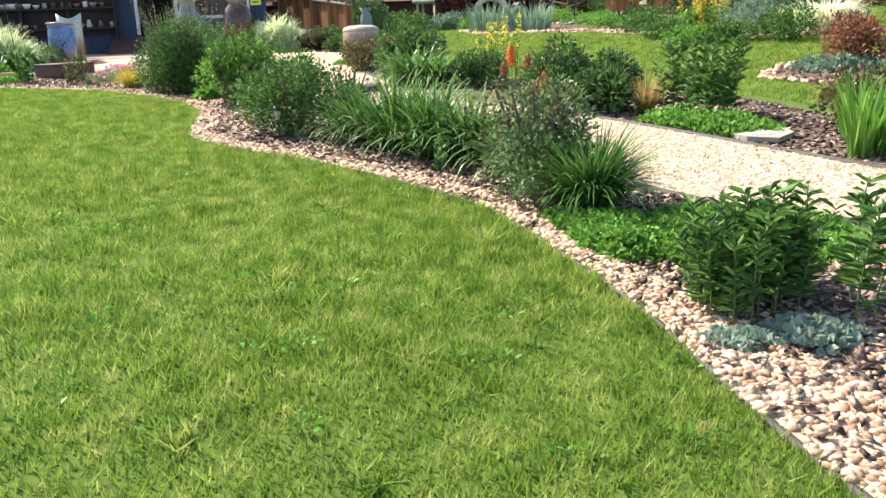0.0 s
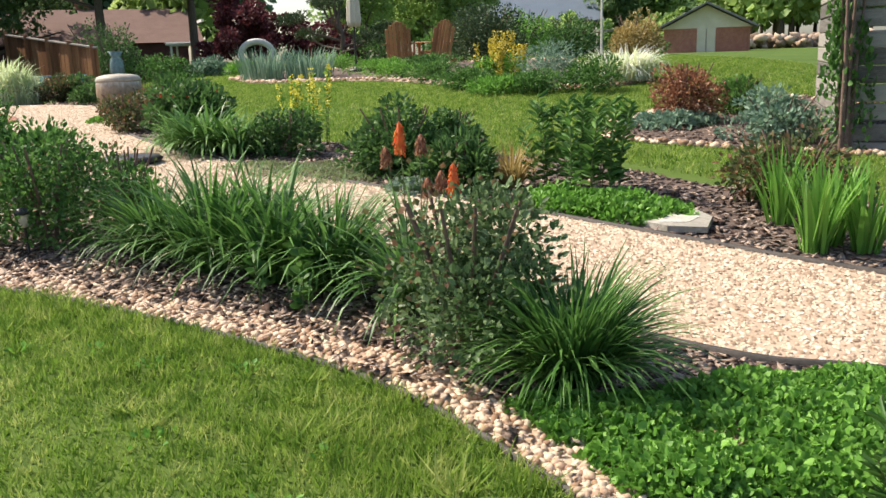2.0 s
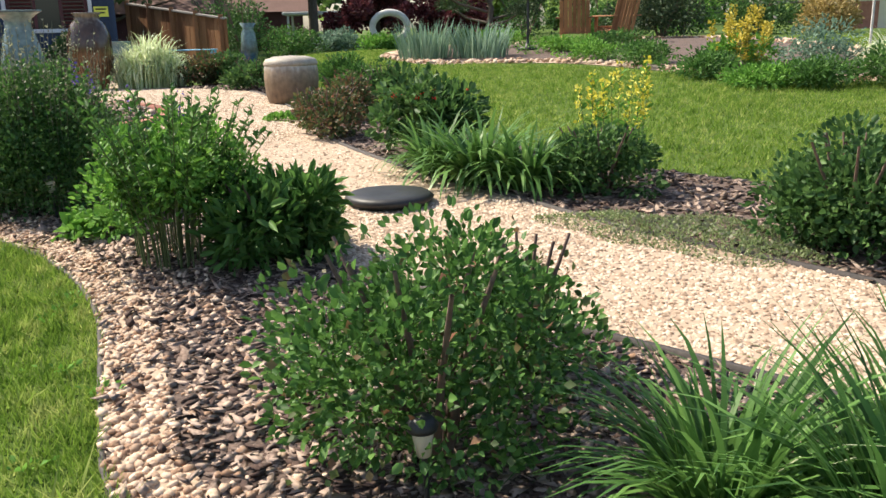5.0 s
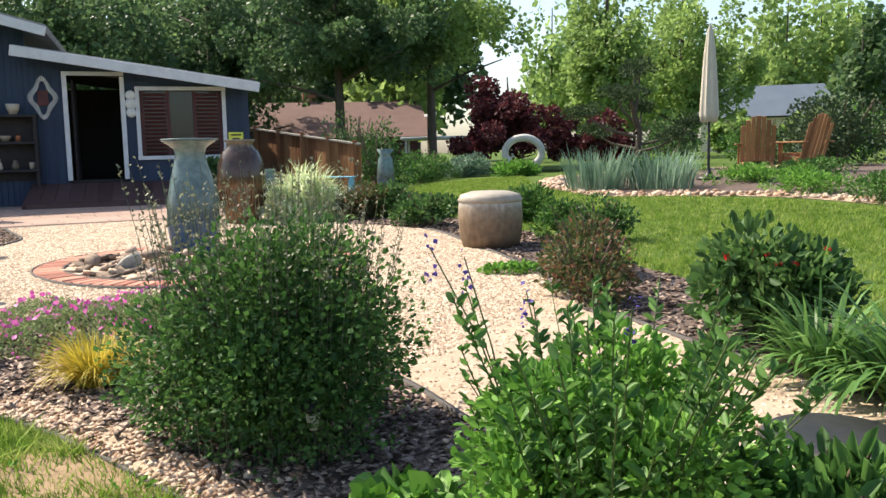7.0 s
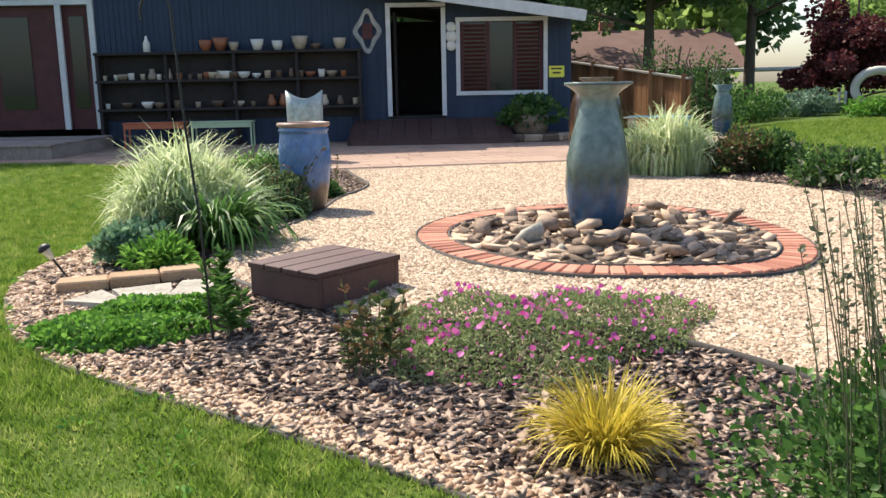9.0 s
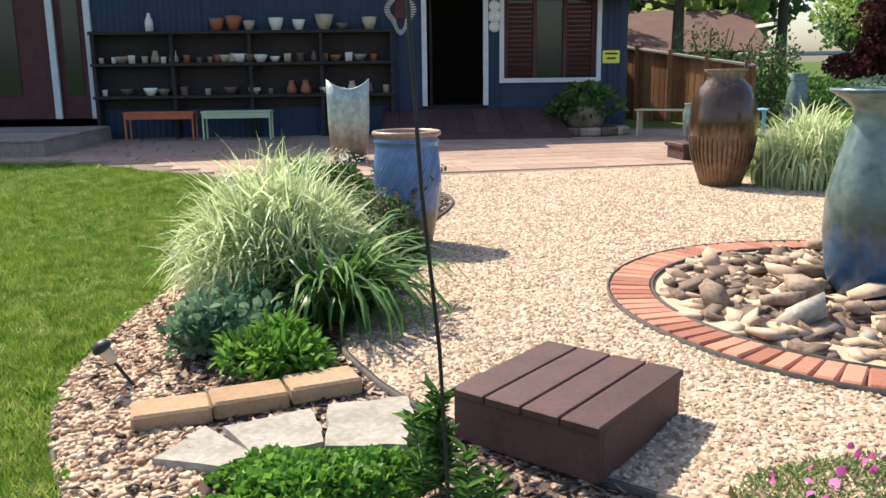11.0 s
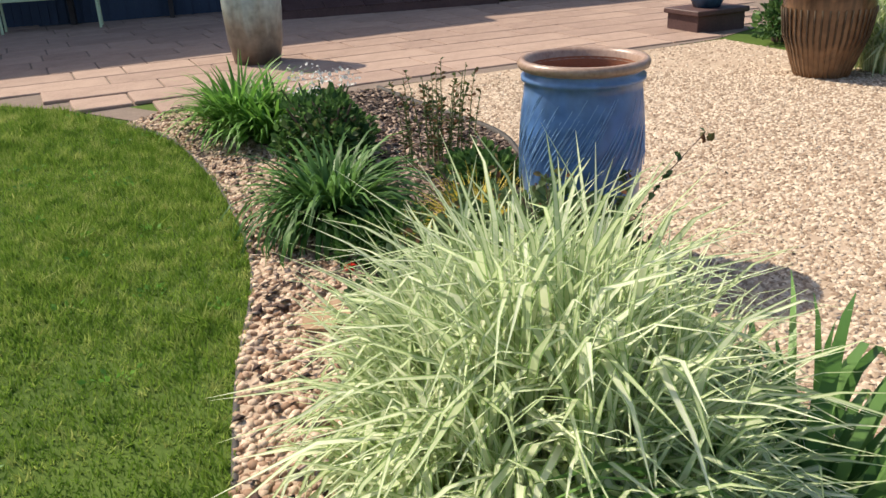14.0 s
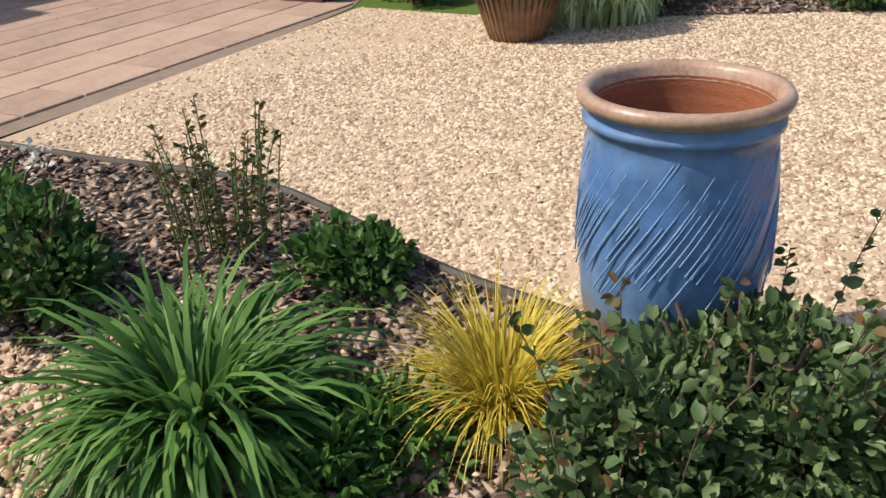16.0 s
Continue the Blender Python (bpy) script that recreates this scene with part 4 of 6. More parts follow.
for f in ((0, 1, 2), (5, 4, 3), (0, 2, 5, 3), (2, 1, 4, 5), (0, 3, 4, 1)):
    b.faces.new([q[i] for i in f])
part("gable", b, M["cream"], sh)
for s in (-1, 1):
    part("roof_slope", box_bm(1.95, 3.2, .07, (s * .88, -.1, 1.66), .01, rot=Matrix.Rotation(s * .463, 4, "Y")), M["shingle_grey"], sh)
lt = thing("lean_to_table", pose(12.9, 35, .75), "weathered open lean-to beside the brick shed", "lean-to")
part("roof", box_bm(1.8, 1.2, .08, (0, 0, 1.15), .01), M["old_wood"], lt)
for a in (-.8, .8):
    part("post", box_bm(.1, .1, 1.15, (a, 0, 0), .004), M["old_wood"], lt)
wl = thing("far_stone_wall", pose(0, 0, 0), "far dry-stone bank at the edge of the woods", "stone wall")
x, y = rng.uniform(18, 34, 500), rng.uniform(40, 42, 500)
v, f = pieces(x, y, .3, (ICO_V, ICO_F), .6); v[:, 2] += rng.uniform(0, .5, 500).repeat(12); tagged(put("stones", mesh_of("stones", v, f, M["slate"]), wl), kind="stuff")

# ---- weathered barn corner ----
bn = thing("weathered_barn", pose(5.05, 9.0, .2, 0, 0, -28), "old barn corner of weathered horizontal boards", "barn")
for k in range(22):
    off = rng.uniform(-.02, .03); part("board", box_bm(3.2 + rng.uniform(0, .15), .04, .15, (1.6 + off, off, k * .16), .008, rot=Matrix.Rotation(rng.uniform(-.015, .015), 4, "Y")), M["old_wood"], bn)
    part("side_board", box_bm(.04, 3.0, .15, (0, 1.6, k * .16), .008), M["old_wood"], bn)
part("corner_post", box_bm(.12, .12, 3.6, (-.02, 0, 0), .01), M["old_wood"], bn); part("roof", box_bm(4.2, 4.2, .12, (1.5, 1.4, 3.55), .01), M["shingle_grey"], bn)
v, f = crown(1500, .5, .35, 2.2, .07, 0, 14)
vine = plant("climbing_vine", 4.98, 8.95, [("leaves", (v * np.array((.55, .55, 1)), f), "g_mid"), ("stem_growth", core(.2, .2, 2.0, 5), "twig")], "green vine climbing the barn corner", "vine")

# ---- urn in its brick ring ----
ring = thing("brick_ring", pose(*RING, z1(*RING)), "flush ring of red bricks round a stone bed", "brick edging")
b = box_bm(.21, .08, .06, bevel=.008); bme = bpy.data.meshes.new("brick"); b.to_mesh(bme); b.free(); bme.materials.append(M["brick"])
for i in range(90):
    a = 6.283 * i / 90; X, Y = 1.24 * math.cos(a), 1.24 * math.sin(a)
    put("brick", bme, ring, pose(X, Y, z1(RING[0] + X, RING[1] + Y) - z1(*RING) - .033 + rng.uniform(0, .006), 0, 0, math.degrees(a) + rng.uniform(-1.5, 1.5)))
for rr, mt in ((1.125, "edging"), (1.355, "edging")):
    L = np.array([(rr * math.cos(a), rr * math.sin(a)) for a in np.linspace(0, 6.2832, 90)]) + RING; edging("ring_edging", L, .03, .012, mt, "thin rusty edging strip round the bricks")
a_, r_ = rng.uniform(0, 6.28, 900), 1.08 * np.sqrt(rng.uniform(.02, 1, 900)); sx_, sy_ = RING[0] + r_ * np.cos(a_), RING[1] + r_ * np.sin(a_)
bed = draped("stone_bed", np.array([(1.125 * math.cos(a), 1.125 * math.sin(a)) for a in np.linspace(0, 6.2832, 60)[:-1]]) + RING, .014, M["slate"], "round bed of loose flat field stones", "stone bed", .2)
v, f = pieces(sx_, sy_, .05, (BOX_V * .75, BOX_F), .3, .16, .9, 1.3, .35); tagged(put("small_stones", mesh_of("small_stones", v, f, M["slate"]), bed), kind="stuff")
for i in range(260):
    q = rng.uniform(.25, 1.06); a = rng.uniform(0, 6.28); X, Y = np.array([RING[0] + q * math.cos(a)]), np.array([RING[1] + q * math.sin(a)])
    flat_ = i % 4
    v, f = pieces(X, Y, rng.uniform(.035, .085), (BOX_V * .8, BOX_F) if flat_ else (ICO_V, ICO_F), .2 if flat_ else .5, .16, 2.0, 1.35, .3); put("stone", mesh_of("stone", v, f, M["slate"]), bed)
for X, Y, s in ((-5.2, 13.5, .1), (-4.95, 13.36, .075)):
    v, f = pieces(np.array([X]), np.array([Y]), s, (ICO_V, ICO_F), .6, .22, .8); put("pale_stone", mesh_of("pale_stone", v, f, M["flag"]), bed)
UR = (-4.85, 14.12)
urn = thing("tall_urn", pose(*UR, z1(*UR) + .02) @ Matrix.Scale(.9, 4), "tall teal glazed urn with flared rim and drips", "urn")
part("body", lathe_bm([(.17, 0), (.215, .12), (.245, .35), (.235, .58), (.19, .78), (.15, .92), (.135, 1.0), (.15, 1.05), (.2, 1.09), (.25, 1.12), (.255, 1.135), (.2, 1.11), (.12, 1.04), (.11, .8)], 48, .003), M["urn_glaze"], urn)
part("rim", lathe_bm([(.245, 1.118), (.262, 1.125), (.262, 1.14), (.24, 1.142), (.235, 1.125)], 48, 0, False), M["urn_glaze"], urn, "flared pale glazed rim")
JR = (-5.5, 18.3)
jar = thing("tall_jar", pose(*JR, z1(*JR)) @ Matrix.Scale(.89, 4), "tall brown glazed jar with ribbed foot", "jar")
body = part("body", lathe_bm([(.2, 0), (.24, .1), (.32, .35), (.355, .65), (.34, .9), (.27, 1.08), (.2, 1.15), (.195, 1.22), (.235, 1.26), (.21, 1.265), (.17, 1.2), (.16, .9)], 48), M["jar_glaze"], jar)
for i in range(40):
    a = 6.283 * i / 40; vs, fs = tube([(.205 * math.cos(a), .205 * math.sin(a), .01), (.327 * math.cos(a), .327 * math.sin(a), .35), (.354 * math.cos(a), .354 * math.sin(a), .56)], .008, 4)
    put("rib", mesh_of("rib", vs, fs, M["jar_glaze"]), body)
PT = (-7.59, 15.02)
pot = thing("blue_pot", pose(*PT, z1(*PT) - .01, 0, 0, 30) @ Matrix.Diagonal((.83, .83, .94, 1)), "large blue glazed barrel pot with brown foot", "pot")
pr = lathe_bm([(.185, 0), (.215, .1), (.255, .3), (.272, .5), (.268, .65), (.255, .75), (.252, .78), (.268, .785), (.268, .8), (.25, .81), (.26, .83)], 56)
part("body", pr, M["blue_glaze"], pot)
part("rim", lathe_bm([(.258, .822), (.28, .832), (.285, .848), (.277, .862), (.256, .864), (.243, .85), (.235, .82)], 56, 0, False), M["rim"], pot, "brown unglazed rim")
part("inside", lathe_bm([(.236, .83), (.235, .65), (.24, .45), (.2, .15), (.001, .1)], 40, 0, False), M["terracotta"], pot, "rust-brown glazed inside")
for i in range(110):
    a = 6.283 * i / 110; z0_ = .52 + rng.uniform(-.14, .04); pts = []
    for k in range(5):
        t = k / 4; aa = a + t * .5; zz = z0_ + t * .2; rr = .276 - .02 * max(0, (zz - .5) / .25) ** 1.5; pts.append((rr * math.cos(aa), rr * math.sin(aa), zz))
    vs, fs = tube(pts, .0026, 4, .3); put("carved_line", mesh_of("carved_line", vs, fs, M["blue_line"]), pot)
WP = (-9.98, 19.6)
wp = thing("wavy_pot", pose(*WP, z1(*WP)), "tall pale glazed pot with a wavy rim", "pot")
b = lathe_bm([(.2, 0), (.24, .2), (.26, .5), (.265, .8), (.27, .98), (.25, .97), (.245, .7), (.2, .1)], 48)
for v in b.verts:
    if v.co.z > .75:
        v.co.z += .07 * math.sin(2 * math.atan2(v.co.y, v.co.x) + .8) * (v.co.z - .75) / .25
part("body", b, M["white_glaze"], wp)
pd_ = thing("pot_pedestal", pose(-5.75, 20.75, z1(-5.75, 20.75), 0, 0, 29), "low dark brown wooden plinth", "plinth")
part("top", box_bm(.66, .5, .05, (0, 0, .17), .008), M["step_paint"], pd_); part("base", box_bm(.6, .44, .17, (0, 0, 0), .006), M["step_paint"], pd_)
pp = thing("dark_blue_pot", pose(-5.75, 20.75, z1(-5.75, 20.75) + .22), "squat dark pot with a pale blue rim on plinth", "pot")
part("body", lathe_bm([(.13, 0), (.19, .15), (.2, .36), (.17, .45), (.19, .47), (.16, .46), (.15, .2)], 28), M["urn_glaze"], pp)
fv = thing("far_vase", pose(-4.2, 25.5, z1(-4.2, 25.5)), "tall pale green-blue vase standing in the grass", "vase")
part("body", lathe_bm([(.14, 0), (.2, .35), (.16, .75), (.11, .85), (.19, .98), (.16, .96), (.09, .8)], 24), M["urn_glaze"], fv)
dm = thing("stoneware_drum", pose(-2.29, 15.43, z1(-2.29, 15.43)) @ Matrix.Diagonal((.77, .77, .98, 1)), "squat stoneware drum stool with a pale domed top", "garden stool")
part("body", lathe_bm([(.36, 0), (.4, .1), (.42, .3), (.41, .42), (.4, .46)], 40), M["drum_glaze"], dm); part("top", lathe_bm([(.41, .455), (.42, .48), (.38, .53), (.25, .56), (.001, .57)], 40), M["drum_top"], dm, "pale grey domed top")
dc = thing("dark_disc", pose(-1.22, 10.0, z1(-1.22, 10.0)), "dark grey round dish lying on the gravel", "dish")
part("body", lathe_bm([(.2, 0), (.25, .02), (.27, .05), (.24, .075), (.1, .065), (.001, .06)], 30), M["black"], dc)

# ---- box step, bricks, flagstones, hook ----
bx = thing("step_box", pose(-6.05, 12.29, z1(-6.05, 12.29), 0, 0, -21), "low box platform of dark brown painted planks", "platform")
for k in range(4):
    part("plank", box_bm(.133, .62, .03, (-.21 + k * .14, 0, .155), .004), M["step_paint"], bx)
for sx, sy, x, y in ((.54, .03, 0, -.285), (.54, .03, 0, .285), (.03, .54, -.255, 0), (.03, .54, .255, 0)):
    part("side", box_bm(sx, sy, .155, (x, y, 0), .003), M["step_paint"], bx)
for (X, Y), rz in (((-7.44, 12.0), 37), ((-7.225, 12.175), 39), ((-7.01, 12.355), 41)):
    t = thing("tan_block", pose(X, Y, z1(X, Y) + .005, 0, 0, rz), "tan concrete edging block in the mulch", "block", "tan blocks in a row")
    part("body", box_bm(.275, .165, .07, (0, 0, 0), .01), M["sandblock"], t)


def flag(name, x, y, r, n, mat, turn, label):
    b = bmesh.new(); vs = []
    for i in range(n):
        a = 6.283 * i / n + turn; q = r * rng.uniform(.78, 1.15); vs.append(b.verts.new((q * 1.25 * math.cos(a), q * .85 * math.sin(a), 0)))
    f = b.faces.new(vs); e = bmesh.ops.extrude_face_region(b, geom=[f]); bmesh.ops.translate(b, vec=(0, 0, .035), verts=[g for g in e["geom"] if isinstance(g, bmesh.types.BMVert)])
    bmesh.ops.recalc_face_normals(b, faces=b.faces)
    t = thing(name, pose(x, y, z1(x, y) + .004, 0, 0, math.degrees(turn)), label, "stone"); part("slab", b, M[mat], t)


for cs in (((-7.29, 11.67), (-7.05, 11.68), (-6.98, 11.79), (-7.27, 11.95)), ((-6.97, 11.76), (-6.8, 11.92), (-6.87, 12.05), (-6.97, 12.17), (-7.2, 11.94)), ((-6.78, 11.87), (-6.52, 11.95), (-6.58, 12.2), (-6.66, 12.36), (-6.92, 12.2))):
    C = np.mean(cs, 0); P = np.array(cs) - C; ring_ = []
    for a, b_ in zip(P, np.roll(P, -1, 0)):  # broken edges between the corners
        for k in np.arange(0, 1, .25):
            ring_.append((a + (b_ - a) * k) * (1 + (rng.uniform(-.05, .03) if k else 0)))
    b = bmesh.new(); fc = b.faces.new([b.verts.new((p[0], p[1], 0)) for p in ring_]); e = bmesh.ops.extrude_face_region(b, geom=[fc])
    up_ = [q for q in e["geom"] if isinstance(q, bmesh.types.BMVert)]; bmesh.ops.translate(b, vec=(0, 0, .04), verts=up_); bmesh.ops.scale(b, vec=(.97, .97, 1), verts=up_)
    bmesh.ops.recalc_face_normals(b, faces=b.faces)
    t = thing("flagstone", pose(C[0], C[1], z1(*C) + .004), "pale broken flagstone laid on the mulch", "stone"); part("slab", b, M["flag"], t)
for (x, y), r, mt in (((1.39, 4.23), .12, "sandblock"), ((1.43, 4.41), .13, "edging"), ((2.46, 6.90), .3, "flag"), ((-8.00, 14.94), .12, "sandblock"), ((-8.52, 14.63), .1, "sandblock"), ((2.47, 6.96), .22, "flag")):
    flag("flat_stone", x, y, r, 7, mt, rng.uniform(0, 3), "flat stone lying among the plants")
hx, hy = (-6.22, 11.45)
hk = thing("shepherd_hook", pose(hx, hy, z1(hx, hy)), "thin black iron shepherd's hook pole", "garden hook")
put("pole", mesh_of("pole", *tube([(0, 0, -.05), (-.03, 0, .6), (-.07, 0, 1.0), (-.1, 0, 1.5)], .0055, 6), M["black"]), hk)
put("crook", mesh_of("crook", *tube([(-.18 + .08 * math.cos(a), 0, 1.5 + .08 * math.sin(a)) for a in np.linspace(0, 3.6, 12)], .006, 6), M["black"]), hk)


def solar(x, y, lean=4):
    t = thing("solar_lamp", pose(x, y, z1(x, y), lean, -lean, 0) @ Matrix.Scale(.8, 4), "small solar stake lamp with pale lens", "garden lamp", "solar lamps along the bed")
    part("stake", lathe_bm([(.008, 0), (.009, .2)], 8), M["black"], t); part("lens", lathe_bm([(.022, .2), (.035, .28), (.036, .29), (.001, .292)], 14), M["lens"], t, "pale frosted lens"); part("cap", lathe_bm([(.046, .285), (.05, .3), (.03, .325), (.001, .33)], 16), M["black"], t)


for x, y, l in ((-1.18, 6.76, 2), (-3.1, 9.8, 2), (*(-7.75, 12.23), 22), (*(1.55, 3.64), 3)):
    solar(x, y, l)

# ---- umbrella and chairs ----
gu = .96
um = thing("patio_umbrella", pose(1.62, 21.55, z1(1.62, 21.55)), "closed cream patio umbrella on a dark pole", "umbrella")
put("pole", mesh_of("pole", *tube([(0, 0, 0), (0, 0, 2.55)], .022, 8), M["black"]), um); part("foot", lathe_bm([(.2, 0), (.2, .05), (.05, .09), (.03, .2)], 20), M["black"], um)
b = lathe_bm([(.12, .98), (.145, 1.1), (.12, 1.6), (.09, 2.1), (.05, 2.45), (.02, 2.58)], 32)
for v in b.verts:
    a = math.atan2(v.co.y, v.co.x); k = 1 + .16 * math.sin(8 * a); v.co.x *= k; v.co.y *= k
part("canopy", b, M["canvas"], um)


def adirondack(x, y, rz):
    t = thing("adirondack_chair", pose(x, y, z1(x, y), 0, 0, rz), "reddish-brown wooden Adirondack chair among plants", "chair", "chairs by the umbrella")
    for i in range(7):
        u = (i - 3) * .085; part("back_slat", box_bm(.075, .02, .84 - abs(u) * abs(u) * 2.6, (u, .22, .22), .006, rot=Matrix.Rotation(-.32, 4, "X")), M["cedar"], t)
    for i in range(6):
        part("seat_slat", box_bm(.52, .075, .02, (0, -.3 + i * .085, .34 - i * .018), .004), M["cedar"], t)
    for s in (-.31, .31):
        part("armrest", box_bm(.12, .66, .025, (s, -.05, .54), .006), M["cedar"], t); part("front_leg", box_bm(.03, .09, .54, (s * .95, -.32, 0), .004), M["cedar"], t); part("back_leg", box_bm(.03, .8, .1, (s * .8, .05, .14), .004, rot=Matrix.Rotation(-.25, 4, "X")), M["cedar"], t)


adirondack(2.72, 22.4, 165); adirondack(3.6, 22.4, 205)
wh = thing("ring_sculpture", pose(-.86, 30.4, z1(-.86, 30.4)), "pale stone ring sculpture standing on the lawn", "sculpture")
vs, fs = tube([(.5 * math.cos(a), 0, .58 + .4 * math.sin(a)) for a in np.linspace(0, 6.2832, 40)], .1, 10); put("ring", mesh_of("ring", vs, fs, M["concrete"], True), wh)
gp = thing("garden_pole", pose(*(5.48, 16.49), z1(*(5.48, 16.49))), "thin pale metal pole in the island bed", "pole"); put("rod", mesh_of("rod", *tube([(0, 0, 0), (0, 0, 2.6)], .018, 6), M["concrete"]), gp)


# ---- plants in the winding bed ----
def ribbon_mound(n, rx, ry, h, width, segs=7):
    """Striped ribbon grass: blades rise to a dome and bend over at their tips."""
    a, q = rng.uniform(0, 6.283, n), np.sqrt(rng.uniform(0, 1, n)); bx, by = rx * q * np.cos(a), ry * q * np.sin(a)
    L = h * (1 - .58 * q ** 2) * rng.uniform(.75, 1.15, n) * 1.14; az = np.arctan2(by, bx) + rng.normal(0, 1.5, n)
    t = np.linspace(0, 1, segs + 1); bend = rng.uniform(.7, 2.6, n); bend[rng.uniform(0, 1, n) < .12] *= .15; L[bend < .5] *= .85; lean = .03 + .18 * q * rng.uniform(.2, 1.1, n)
    ang = lean[:, None] + bend[:, None] * np.clip((t[None] - rng.uniform(.35, .72, n)[:, None]) / .38, 0, 1.1)
    dl = L[:, None] / segs; rr = np.cumsum(np.sin(ang) * dl, 1) - np.sin(ang[:, :1]) * dl; zz = np.maximum(np.cumsum(np.cos(ang) * dl, 1) - np.cos(ang[:, :1]) * dl, .01)
    px, py = bx[:, None] + rr * np.cos(az)[:, None], by[:, None] + rr * np.sin(az)[:, None]
    w = width * rng.uniform(.55, 1.2, n)[:, None] * np.interp(t, [0, .2, .7, 1], [.6, 1, .9, .05])[None] * .5; tw = az[:, None] + np.pi / 2 + rng.normal(0, .5, n)[:, None]
    cols = np.array([-1, -.7, .7, 1.0]); V = np.stack([np.stack([px + c * w * np.cos(tw), py + c * w * np.sin(tw), zz + abs(c) * w * .35], -1) for c in cols], 2).reshape(-1, 3)
    o = (np.arange(n) * (segs + 1) * 4)[:, None, None] + np.arange(segs)[None, :, None] * 4 + np.arange(3)[None, None]
    return V, np.stack([o, o + 1, o + 5, o + 4], -1).reshape(-1, 4)


def striped(name, x, y, n, rx, ry, h, width, label, turn=0.0):
    t = thing(name, pose(x, y, z1(x, y), 0, 0, turn), label, "ornamental grass")
    for pn, k, ww in (("leaves", n, width), ("fine_leaves", n // 3, width * .6)):
        me = mesh_of(pn, *ribbon_mound(k, rx, ry, h, ww), M["varieg"]); me.materials.append(M["varieg_green"])
        idx = np.zeros((len(me.polygons) // 3, 3), np.int32); idx[:, 0] = 1; idx[:, 2] = 1; me.polygons.foreach_set("material_index", idx.ravel())
        tagged(put(pn, me, t), kind="stuff")
    return t


def lily(name, x, y, n, r, h, size, mat, label, category="flower", per=26, width=.16, flower="", rise=.5):
    st, lf, tips = stalks(n, r, h, per, size, width, rise=rise)
    ps = [("stem_growth", st, "stem"), ("leaves", lf, mat)]
    if flower:
        ps.append(("blossom", blooms(tips, 16, .02, .12, .03), flower))
    return plant(name, x, y, ps, label, category)


lily("leafy_perennial", *(1.56, 3.32), 26, .2, .36, .06, "g_mid", "feathery green stalks with narrow leaves", per=56, width=.09)
lily("leafy_perennial", *(1.83, 3.35), 13, .22, .42, .085, "g_mid", "tall stalks with long green leaves", per=46, width=.1, rise=.3)
lily("leafy_perennial", *(1.69, 3.57), 20, .2, .32, .06, "g_mid", "feathery green stalks with narrow leaves", per=50, width=.09)
mat_plant("lambs_ear", *(1.49, 3.00), .12, .09, .05, 420, .03, "g_grey", "low grey-green felted leaves by the pebbles", "perennial")
mat_plant("lambs_ear", *(1.74, 3.08), .15, .13, .07, 520, .035, "g_grey", "low grey-green felted leaves by the pebbles", "perennial")
mat_plant("creeping_sedum", *(1.13, 4.35), .3, .22, .1, 3600, .03, "g_bright", "low mat of bright green creeping sedum", turn=2.4)
mat_plant("creeping_sedum", *(1.2, 4.04), .24, .2, .12, 3600, .028, "g_bright", "low mat of bright green creeping sedum", turn=2.4)
mat_plant("creeping_sedum", *(1.56, 3.92), .3, .2, .12, 4200, .028, "g_bright", "low mat of bright green creeping sedum", turn=2.5)
mat_plant("creeping_sedum", *(1.88, 4.31), .5, .34, .11, 7500, .03, "g_bright", "low mat of bright green creeping sedum", turn=2.6)
mat_plant("creeping_sedum", *(1.71, 4.15), .42, .3, .1, 4800, .03, "g_bright", "low mat of bright green creeping sedum", turn=2.5)
tuft("dark_grass_clump", *(1.09, 4.68), .66, .42, 1000, .012, "g_mid", "dark green fountain of fine grassy leaves", droop=1.1)
shrub("rose_bush", *(0.81, 4.98), .82, .74, 3200, .034, "rose_leaf", "dark glossy rose bush with reddish new tips", "rose", tips="red_tip", ntips=500)
kx, ky = (0.72, 5.59)
st, lf, tips = stalks(6, .1, .72, 1, .02, .1, lean=.1)
poker = plant("red_hot_poker", kx, ky, [("leaf_fountain", straps(260, .12, .62, .018, (.1, 1.2), 1.5), "g_strap"), ("stalk_cluster", st, "stem")], "red hot poker with orange-red spikes and arching leaves", "flower")
for i, tp in enumerate(tips):
    hs_ = .14 if i < 2 else .09; b = lathe_bm([(.004, 0), (.017, hs_ * .12), (.019, hs_ * .35), (.016, hs_ * .65), (.009, hs_ * .9), (.001, hs_)], 12); bmesh.ops.translate(b, vec=Vector(tp) - Vector((0, 0, hs_ * .8)), verts=b.verts)
    spike = part("flower_spike", b, M["red_petal" if i < 2 else "barberry"], poker)
    up_ = np.linspace(.06, .97, 60); a_ = np.arange(60) * 2.4; r_ = .018 * np.interp(up_, [0, .12, .35, .65, 1], [.5, 1, 1.05, .85, .2])
    tagged(put("floret", mesh_of("floret", *leaves(np.column_stack([tp[0] + r_ * np.cos(a_), tp[1] + r_ * np.sin(a_), tp[2] + hs_ * (up_ - .8)]), np.column_stack([np.cos(a_) * .5, np.sin(a_) * .5, -np.ones(60)]), .022, .22), M["red_petal" if i < 2 else "barberry"]), spike), kind="stuff")
for (x, y), k in (((-0.50, 6.64), .85), ((-0.20, 6.34), 1.0), ((0.10, 6.12), 1.0), ((0.36, 5.97), .95), ((-0.01, 6.59), .9)):
    tuft("daylily_clump", x, y, .85 * k, .54 * k, 320, .018, "g_mid", "clump of long arching green daylily leaves", "daylily", droop=1.3, extra=[("dry_leaves", straps(14, .1, .5, .012, (.4, 1.4), 1.3), "varieg")])
